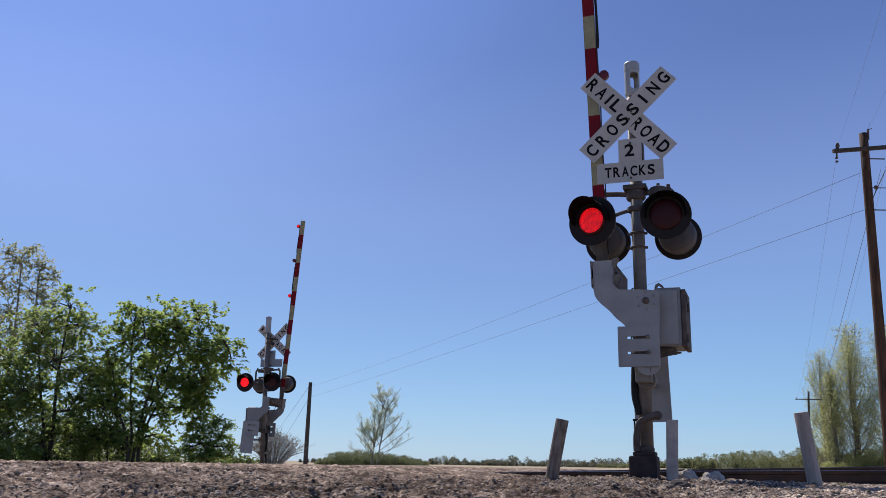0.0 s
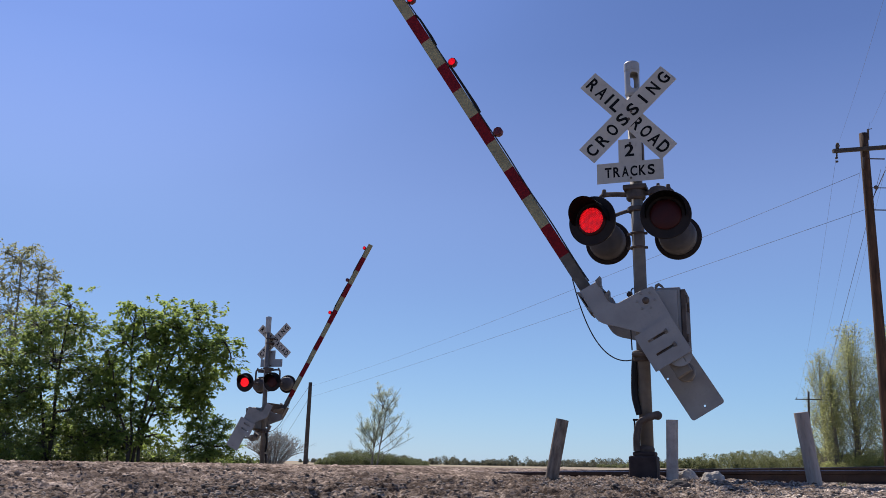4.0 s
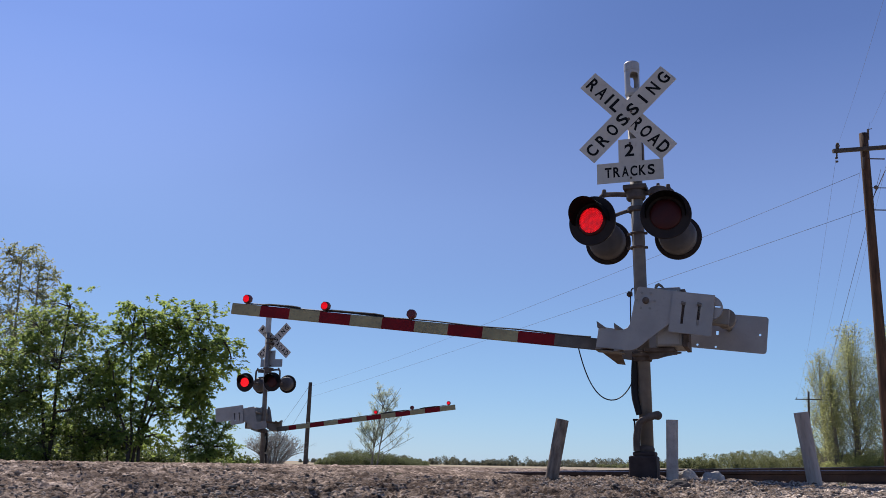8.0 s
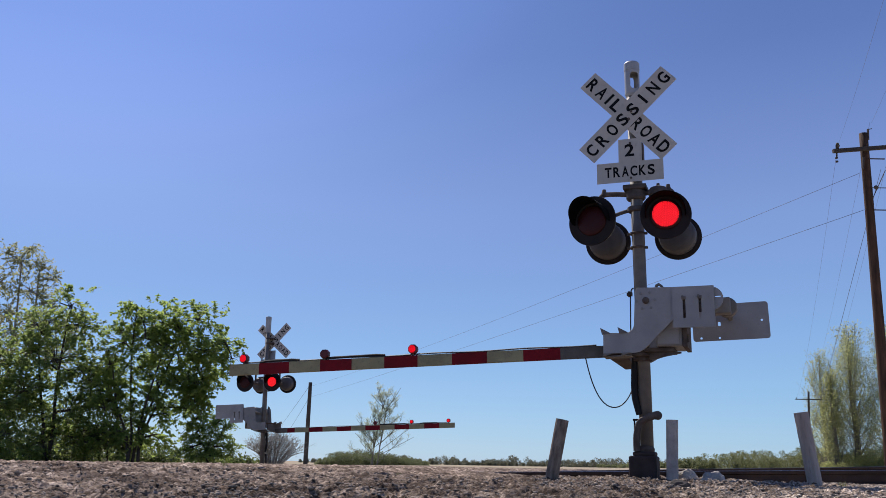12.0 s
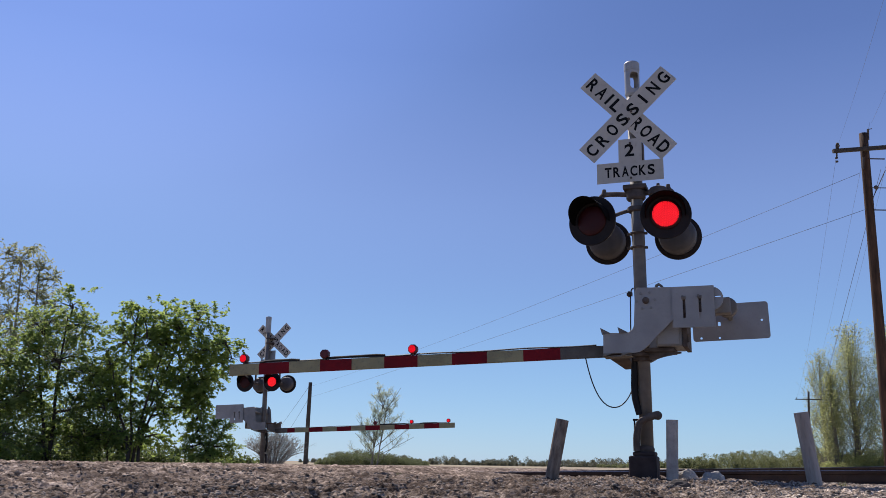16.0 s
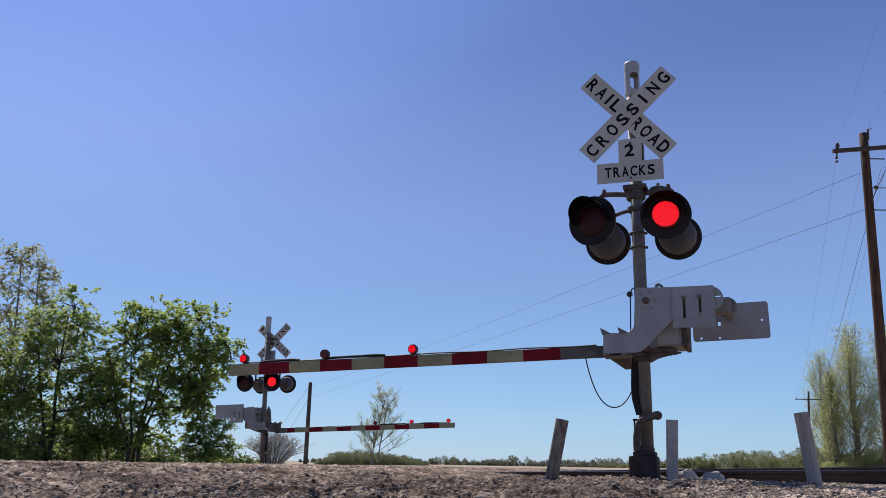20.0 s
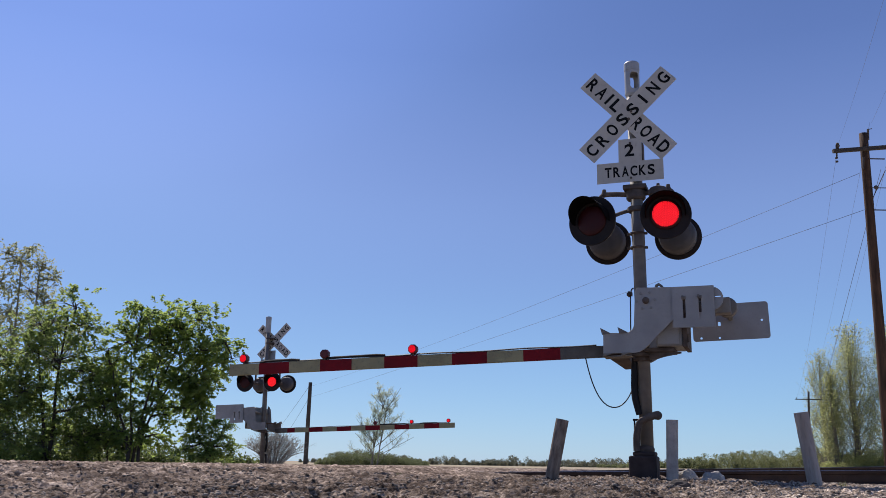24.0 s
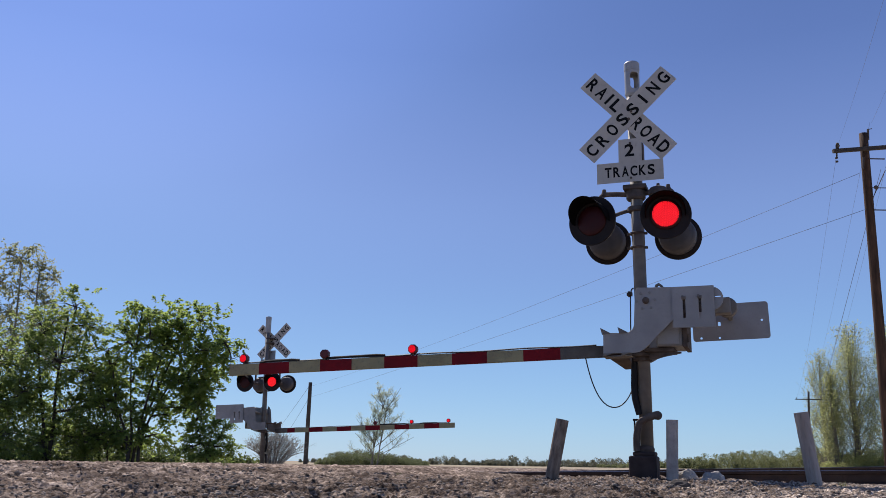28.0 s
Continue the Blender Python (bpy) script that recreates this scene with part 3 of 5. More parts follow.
def crossing_signal(m, label, angles, start, step, slots, front_lean=(15, -3), both_sides=False, foot_x=0.0, head_x=0.0, cap=4.346, buck=(-0.046, 0.61, -47.3, 43.6), lights=((-0.390, 2.505), (0.334, 2.515), (-0.369, 2.470), (0.373, 2.480)), **swing):
    sig = thing("crossing_signal", m, label, "crossing signal", "crossing signals")
    # foot
    bm = bmesh.new()
    box(bm, (-0.138, -0.14, -0.06), (0.125, 0.15, 0.205), 0.02)
    box(bm, (-0.10, -0.12, 0.2), (0.11, 0.12, 0.245), 0.015)
    part("base_cover", bm, BASECOVER, sig, "black junction base cover")
    bm = bmesh.new()
    lathe(bm, [(0.095, 0.0), (0.10, 0.03), (0.085, 0.06)], Matrix.Rotation(radians(90), 4, "X") @ Matrix.Translation((0, 0.24, 0)), 24)
    part("base_collar", bm, RUSTY, sig, "bolted collar")
    # mast
    bm = bmesh.new()
    rod(bm, (foot_x, 0, 0.2), (head_x, 0, 3.97), 0.065, n=32)
    part("mast", bm, GALV, sig, "grey galvanised steel mast", True)
    # wider hollow top with an oval hole
    bm = bmesh.new()
    n, rows_ = 96, 66
    grid = []
    for j in range(rows_ + 1):
        z = 3.95 + (cap - 4.026) * j / rows_
        r = 0.066 + 0.013 * min(1.0, (z - 3.95) / 0.03)
        grid.append([bm.verts.new((head_x + r * math.cos(2 * math.pi * k / n), r * math.sin(2 * math.pi * k / n), z)) for k in range(n)])
    for j in range(rows_):
        for k in range(n):
            a = 360 * (k + 0.5) / n
            z = 3.95 + 0.33 * (j + 0.5) / rows_
            hole = False
            for c in (299, ) if both_sides else (299, 119):
                da = (a - c + 180) % 360 - 180
                hole |= (da / 38) ** 4 + ((z - 4.125) / 0.095) ** 4 < 1
            if not hole:
                bm.faces.new((grid[j][k], grid[j][(k + 1) % n], grid[j + 1][(k + 1) % n], grid[j + 1][k]))
    top = part("mast_top", bm, CAPGREY, sig, "hollow mast head with an oval hole", True)
    sol = top.modifiers.new("wall", "SOLIDIFY")
    sol.thickness = 0.007
    bm = bmesh.new()
    rod(bm, (head_x, 0, cap - 0.098), (head_x, 0, cap - 0.016), 0.083, 0.083, 32)
    rod(bm, (head_x, 0, cap - 0.016), (head_x, 0, cap), 0.083, 0.070, 32)
    part("mast_cap", bm, CAPGREY, sig, "grey metal mast cap")
    # crossbuck: two boards
    cx, cz = buck[0], 3.716
    for name, y, a in (("RAILROAD", -0.098, buck[2]), ("CROSSING", -0.110, buck[3])):
        bm = bmesh.new()
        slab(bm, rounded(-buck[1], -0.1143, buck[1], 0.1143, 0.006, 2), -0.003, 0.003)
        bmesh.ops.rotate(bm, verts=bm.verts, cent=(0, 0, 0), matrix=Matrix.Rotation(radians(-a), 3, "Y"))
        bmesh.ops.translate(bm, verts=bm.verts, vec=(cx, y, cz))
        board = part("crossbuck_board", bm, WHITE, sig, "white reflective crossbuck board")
        spots = [-0.525, -0.385, -0.275, -0.165, 0.145, 0.275, 0.405, 0.53] if name == "RAILROAD" else [-0.525 + 0.151 * i for i in range(8)]
        items = []
        for ch, s in zip(name, spots):
            c_, s_ = math.cos(radians(a)), math.sin(radians(a))
            items.append((ch, cx + s * c_, cz + s * s_, 0.138, None if ch == "I" else 0.098, a))
        lettering(items, board, y - 0.0045)
        if both_sides:
            other = "CROSSING" if name == "RAILROAD" else "RAILROAD"
            turned_spots = [-0.525 + 0.151 * i for i in range(8)] if other == "CROSSING" else [-0.525, -0.385, -0.275, -0.165, 0.145, 0.275, 0.405, 0.53]
            items = []
            for ch, s in zip(other, turned_spots):
                items.append((ch, -cx + s * math.cos(radians(-a)), cz + s * math.sin(radians(-a)), 0.138, None if ch == "I" else 0.098, -a))
            lettering(items, board, y + 0.0045, True)
    bm = bmesh.new()
    rod(bm, (cx + 0.04, -0.125, cz + 0.03), (cx + 0.04, -0.06, cz + 0.03), 0.014, n=6)
    rod(bm, (cx + 0.015, -0.125, cz - 0.05), (cx + 0.015, -0.06, cz - 0.05), 0.014, n=6)
    box(bm, (-0.09, -0.094, cz - 0.09), (0.09, 0.09, cz - 0.055), 0.006)
    box(bm, (-0.09, -0.094, cz + 0.05), (0.09, 0.09, cz + 0.085), 0.006)
    part("sign_clamp", bm, RUSTY, sig, "bolted sign clamp")
    # track count sign
    bm = bmesh.new()
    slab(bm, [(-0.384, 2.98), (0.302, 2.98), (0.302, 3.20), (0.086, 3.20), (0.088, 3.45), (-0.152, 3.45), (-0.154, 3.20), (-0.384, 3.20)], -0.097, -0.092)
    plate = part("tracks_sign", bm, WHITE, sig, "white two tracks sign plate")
    lettering([("2", -0.04, 3.325, 0.135, 0.10, 0), *[(ch, -0.265 + 0.0885 * k, 3.095, 0.112, 0.072, 0) for k, ch in enumerate("TRACKS")]], plate, -0.0985)
    bm = bmesh.new()
    slab(bm, [(-0.380, 2.984), (0.298, 2.984), (0.298, 3.196), (0.082, 3.196), (0.084, 3.446), (-0.148, 3.446), (-0.150, 3.196), (-0.380, 3.196)], -0.0915, -0.0895)
    part("sign_back", bm, SIGNBACK, plate, "bare grey sign back")
    for z in (3.40, 3.02):
        part("sign_bolt", rod(bmesh.new(), (-0.03, -0.108, z), (-0.03, -0.06, z), 0.013, n=8), RUSTY, plate, "dark sign bolt")
    bm = bmesh.new()
    box(bm, (0.06, -0.09, 3.22), (0.10, 0.02, 3.40), 0.006)
    part("sign_bracket", bm, RUSTY, sig, "sign bracket")
    # light bracket
    bm = bmesh.new()
    lathe(bm, [(0.085, 0), (0.10, 0.02), (0.10, 0.11), (0.088, 0.13)], Matrix.Rotation(radians(90), 4, "X") @ Matrix.Translation((0, 2.80, 0)), 24)
    box(bm, (-0.12, -0.11, 2.90), (0.12, 0.11, 2.95), 0.01)
    lathe(bm, [(0.078, 0), (0.092, 0.01), (0.092, 0.05), (0.078, 0.06)], Matrix.Rotation(radians(90), 4, "X") @ Matrix.Translation((0, 2.67, 0)), 24)
    part("light_clamp", bm, RUSTY, sig, "cast light bracket on the mast")
    for side in (-1, 1):
        bm = bmesh.new()
        tube(bm, smooth_path([(0.06 * side, 0, 2.865), (0.22 * side, 0, 2.885), (0.345 * side, 0, 2.88), (0.375 * side, 0, 2.80), (0.375 * side, 0, 2.55)]), 0.026, 12)
        tube(bm, smooth_path([(0.06 * side, 0, 2.70), (0.22 * side, 0, 2.655), (0.33 * side, 0, 2.58)]), 0.020, 10)
        rod(bm, (0.33 * side, 0, 2.88), (0.33 * side, 0, 2.945), 0.035, 0.018)
        rod(bm, (0.375 * side, -0.18, 2.505), (0.375 * side, 0.18, 2.505), 0.040)
        if side > 0:
            lathe(bm, [(0.10, 0.0), (0.10, 0.045), (0.085, 0.075), (0.045, 0.092), (0.018, 0.096), (0.016, 0.125)], Matrix.Translation((0.236, -0.06, 2.82)) @ Matrix.Rotation(radians(90), 4, "X"), 20)
        part("light_arm", bm, RUSTY, sig, "dark pipe arm that carries two lights")
    back = (RIGHT_LIT, LEFT_LIT) if both_sides else (LEFT_LIT, RIGHT_LIT)
    (ax, az), (bx, bz), (px, pz), (qx, qz) = lights
    flasher(sig, pose(ax, -0.40, az, 0, 0, -front_lean[0]), LEFT_LIT, LEDWEAK, 0.254, 0.205)
    flasher(sig, pose(bx, -0.40, bz, 0, 0, -front_lean[1]), RIGHT_LIT, LED, 0.246, 0.13)
    flasher(sig, pose(px, 0.42, pz, 0, 0, 180), back[0], LED, 0.262 if both_sides else 0.243)
    flasher(sig, pose(qx, 0.42, qz, 0, 0, 180), back[1], LED, 0.262 if both_sides else 0.243)
    # small mast fittings
    for z in (2.43, 2.28):
        bm = bmesh.new()
        lathe(bm, [(0.072, 0), (0.078, 0.004), (0.078, 0.02), (0.072, 0.024)], Matrix.Rotation(radians(90), 4, "X") @ Matrix.Translation((0, z, 0)), 24)
        for sx in (-0.09, 0.09):
            box(bm, (sx - 0.014, -0.018, z), (sx + 0.014, 0.018, z + 0.024), 0.004)
        part("mast_band", bm, RUSTY, sig, "steel band round the mast")
    # mechanism case: a box with a raised front panel and a brown door on its side
    bm = bmesh.new()
    box(bm, (0.17, -0.205, 1.245), (0.425, 0.26, 1.825), 0.014)
    case = part("mechanism_case", bm, ALU, sig, "grey gate mechanism case")
    part("case_panel", box(bmesh.new(), (0.19, -0.216, 1.262), (0.392, -0.203, 1.800), 0.006), PLATE, case, "pale dusty front panel")
    # the door's darker brown paints in the shade on this side of the case
    bm = bmesh.new()
    box(bm, (0.427, -0.215, 1.235), (0.470, 0.27, 1.800), 0.006)
    door = part("case_door", bm, RUSTY, case, "case door browned for the shade on its side")
    for z in (1.32, 1.70):
        part("door_hinge", rod(bmesh.new(), (0.478, -0.19, z - 0.04), (0.478, -0.19, z + 0.04), 0.010, n=8), RUSTY, door, "dark hinge")
    part("door_latch", box(bmesh.new(), (0.471, -0.03, 1.60), (0.485, 0.0, 1.70), 0.004), RUSTY, door, "dark hasp")
    bm = bmesh.new()
    box(bm, (-0.08, -0.12, 1.165), (0.16, 0.10, 1.20), 0.01)
    box(bm, (0.05, -0.15, 1.20), (0.34, 0.16, 1.243), 0.01)
    slab(bm, [(0.08, 1.198), (0.40, 1.198), (0.40, 1.185), (0.24, 1.155), (0.17, 1.135), (0.10, 1.13)], -0.12, -0.09)
    lathe(bm, [(0.085, 0), (0.094, 0.01), (0.094, 0.10), (0.085, 0.11)], Matrix.Rotation(radians(90), 4, "X") @ Matrix.Translation((0.01, 1.12, 0)), 24)
    part("case_bracket", bm, RUSTY, sig, "cast bracket that clamps the case to the mast")
    bm = bmesh.new()
    tube(bm, [(0.185, -0.20, 1.82), (0.200, -0.20, 1.850), (0.220, -0.21, 1.858), (0.245, -0.20, 1.842), (0.262, -0.19, 1.822)], [0.012, 0.017, 0.016, 0.012, 0.010], 8)
    part("case_eye", bm, GALV, case, "lifting eye")
    # cables and conduit at the mast
    bm = bmesh.new()
    tube(bm, smooth_path([(-0.055, 0.0, 1.22), (-0.068, -0.02, 1.05), (-0.074, -0.03, 0.88), (-0.068, -0.04, 0.76), (-0.045, -0.045, 0.66), (-0.030, -0.04, 0.60)]), 0.034, 12)
    part("hose", bm, RUBBER, sig, "black cable hose")
    bm = bmesh.new()
    tube(bm, smooth_path([(-0.055, 0.0, 1.875), (-0.080, 0.0, 1.85), (-0.090, 0.0, 1.76), (-0.094, 0.0, 1.60), (-0.097, 0.0, 1.45), (-0.09, 0.0, 1.24)]), 0.007, 7)
    part("mast_cable", bm, CABLE, sig, "thin black cable down the mast")
    bm = bmesh.new()
    rod(bm, (-0.07, 0, 1.812), (-0.125, 0, 1.812), 0.024, 0.018, n=8)
    rod(bm, (-0.095, 0, 1.812), (-0.112, 0, 1.812), 0.031, n=6)
    part("mast_bolt", bm, RUSTY, sig, "large clamp bolt on the mast")
    bm = bmesh.new()
    tube(bm, smooth_path([(-0.06, -0.105, 0.25), (-0.055, -0.115, 0.40), (-0.02, -0.125, 0.52), (0.06, -0.13, 0.565), (0.12, -0.12, 0.585), (0.15, -0.11, 0.592)]), [0.033] * 18 + [0.036] * 6 + [0.040] * 7, 12)
    bmesh.ops.create_uvsphere(bm, u_segments=14, v_segments=8, radius=0.044, matrix=Matrix.Translation((0.150, -0.11, 0.588)))
    part("elbow_conduit", bm, RUSTY, sig, "dark bent conduit elbow")
    bm = bmesh.new()
    box(bm, (-0.095, -0.02, 0.35), (-0.080, 0.0, 0.56), 0.003)
    box(bm, (-0.10, -0.04, 0.54), (-0.05, 0.0, 0.56), 0.003)
    box(bm, (-0.10, -0.04, 0.35), (-0.05, 0.0, 0.37), 0.003)
    part("strap", bm, BLACK, sig, "black strap handle")
    gate_arm(sig, angles, start, step, slots, facing=1 if both_sides else -1, **swing)
    return sig


NEAR_SWING = [(0, 88.17), (0.4, 87.67), (1, 84.77), (1.5, 81.18), (2, 77.08), (2.5, 72.59), (3, 68.2), (3.5, 63.81), (4.5, 53.83), (5.5, 43.16), (6, 35.88), (6.5, 28.5), (7, 21.31), (7.5, 14.33), (8, 7.15), (8.2, 4.56), (8.4, 1.76), (8.5, 0.72), (8.6, 0.45), (8.8, 0.19), (9, -0.13), (9.2, -0.59), (9.4, -1.13), (9.6, -1.61), (9.8, -1.53), (10, -1.43), (10.4, -1.53), (11, -1.51), (28, -1.51)]
FAR_SWING = [(0, 79.5), (0.5, 79.3), (1, 78.9), (1.5, 77.2), (2, 74.3), (2.5, 70.2), (3, 65.6), (3.5, 61.0), (4.5, 51.0), (5.5, 40.6), (6, 31.9), (6.5, 23.9), (7, 15.9), (7.5, 8.6), (8, 1.3), (8.3, 1.5), (8.6, 1.1), (9, -0.15), (9.2, -0.6), (9.4, -1.4), (9.6, -2.1), (9.8, -2.4), (10, -2.65), (10.4, -3.1), (11, -3.4), (28, -3.4)]


def near_lamps(s, d):
    return [(s + 9.53 * d, None), (s + 6.87 * d, LEFT_LIT), (s + 4.15 * d, RIGHT_LIT)]


def far_lamps(s, d):
    return [(s + 11.6 * d, None), (s + 9.15 * d, RIGHT_LIT), (s + 6.67 * d, LEFT_LIT)]


crossing_signal(pose(2.003, 9.007, 0, 0, 0, -20), "grey railroad crossing signal with lowered striped gate arm", NEAR_SWING, 0.9198, 0.3916, near_lamps, foot_x=0.026)
crossing_signal(pose(-4.915, 25.75, -0.28, 0, 0, 163), "grey railroad crossing signal across the tracks, seen from behind", [(t, a + 5.38 + 0.9 * math.sin(radians(a))) for t, a in FAR_SWING], 0.577, 0.42, far_lamps, (-6, 6), both_sides=True, foot_x=0.02, head_x=0.078,
                buck=(-0.085, 0.625, -45.5, 40.9), lights=((-0.436, 2.518), (0.408, 2.493), (-0.374, 2.510), (0.468, 2.502)), cap=4.415, stripes=12, bare=0.77, low=-0.565, tail_up=0.14, tail_in=0.10)


# ---- ground ----
ROAD_MID, ROAD_ACROSS, ROAD_ALONG = Vector((-1.5, 17.4)), Vector((0.94, -0.342)), Vector((0.342, 0.94))


def value_noise(x, y, seed):
    rng = np.random.default_rng(seed)
    tab = rng.random((256, 256))
    xi, yi = np.floor(x).astype(int), np.floor(y).astype(int)
    fx, fy = x - xi, y - yi
    fx, fy = fx * fx * (3 - 2 * fx), fy * fy * (3 - 2 * fy)
    g = lambda a, b: tab[a % 256, b % 256]
    return (g(xi, yi) * (1 - fx) + g(xi + 1, yi) * fx) * (1 - fy) + (g(xi, yi + 1) * (1 - fx) + g(xi + 1, yi + 1) * fx) * fy - 0.5


def ground_height(x, y, rough=1.0):
    dx, dy = x - ROAD_MID.x, y - ROAD_MID.y
    u = dx * ROAD_ACROSS.x + dy * ROAD_ACROSS.y
    v = dx * ROAD_ALONG.x + dy * ROAD_ALONG.y
    step = lambda e0, e1, t: np.clip((t - e0) / (e1 - e0), 0, 1) ** 2 * (3 - 2 * np.clip((t - e0) / (e1 - e0), 0, 1))
    road = 1 - step(2.8, 4.7, np.abs(u))
    z = -0.042 * (1 - road) + 0.022 * road - 0.02 * step(6.6, 9.0, u) * (1 - road)
    # shallow ditch beside the track away from the road, then low fields
    z = z - 0.10 * (1 - road) * step(-4.4, -3.4, v)
    z = z - 0.22 * step(6.0, 14.0, v) * (1 - road)
    z = z - 0.10 * step(60, 140, v)
    z = z - 0.06 * step(6.0, 1.0, y) * (1 - road)
    near = 1 - step(9, 26, np.hypot(x, y))
    soft = 0.85 - 0.20 * (1 - step(4.0, 6.4, np.abs(u)))
    # the fine relief lies before the crossing; elsewhere only the broad swells
    fine = step(42, 34, np.degrees(np.abs(np.arctan2(x, y)))) * step(1.3, 2.3, np.hypot(x, y))
    small = 0.050 * np.maximum(0, value_noise(x * 11, y * 11, 3)) ** 1.3 + 0.040 * value_noise(x * 14, y * 14, 6) + 0.030 * value_noise(x * 29, y * 29, 4) + 0.026 * np.maximum(0, value_noise(x * 47, y * 47, 7)) + 0.013 * value_noise(x * 95, y * 95, 8)
    z = z + rough * near * soft * (0.040 * value_noise(x * 1.7, y * 1.7, 1) + (0.3 + 0.7 * fine) * 0.045 * value_noise(x * 5, y * 5, 2) + fine * (1.20 - 0.60 * step(6.2, 8.4, u)) * small)
    z = z + rough * 0.02 * value_noise(x * 0.5, y * 0.5, 5)
    return z


# one round sheet about the camera's foot: rings that widen to the horizon, spokes closest where the place lies
turns = np.concatenate([np.linspace(-180, -34, 130, endpoint=False), np.linspace(-34, 34, 1080, endpoint=False), np.linspace(34, 180, 130, endpoint=False)])
radii = [0.0, 0.05, 0.15, 0.25, 0.35, 0.45, 0.55, 0.65, 0.75, 0.85, 0.95, 1.05, 1.15, 1.25, 1.35, 1.45, 1.55, 1.65, 1.75, 1.85, 1.95, 2.05, 2.15, 2.22, 2.3]
while radii[-1] < 4800:
    r_ = radii[-1]
    radii.append(r_ * (1.0038 if r_ < 10 else 1.012 if r_ < 32 else 1.06))
radii = np.array(radii[1:])
RR, TT = np.meshgrid(radii, np.radians(turns), indexing="ij")
GX, GY = RR * np.sin(TT), RR * np.cos(TT)
GZ = ground_height(GX, GY)
nr, nt_ = RR.shape
idx = np.arange(nr * nt_).reshape(nr, nt_)
nxt = np.roll(idx, -1, axis=1)
quads = np.stack([idx[:-1], nxt[:-1], nxt[1:], idx[1:]], -1).reshape(-1, 4)[:, ::-1]
nx, ny = nt_, nr
gm = bpy.data.meshes.new("ground")
gm.vertices.add(nx * ny)
gm.vertices.foreach_set("co", np.stack([GX, GY, GZ], -1).astype(np.float32).ravel())
gm.loops.add(quads.size + nt_)
gm.loops.foreach_set("vertex_index", np.concatenate([quads.ravel(), idx[0][::-1]]).astype(np.int32))
gm.polygons.add(len(quads) + 1)
gm.polygons.foreach_set("loop_start", np.append(np.arange(0, quads.size, 4), quads.size).astype(np.int32))
gm.polygons.foreach_set("loop_total", np.append(np.full(len(quads), 4), nt_).astype(np.int32))
gm.update(calc_edges=True)
gm.validate()
gm.polygons.foreach_set("use_smooth", [True] * len(gm.polygons))


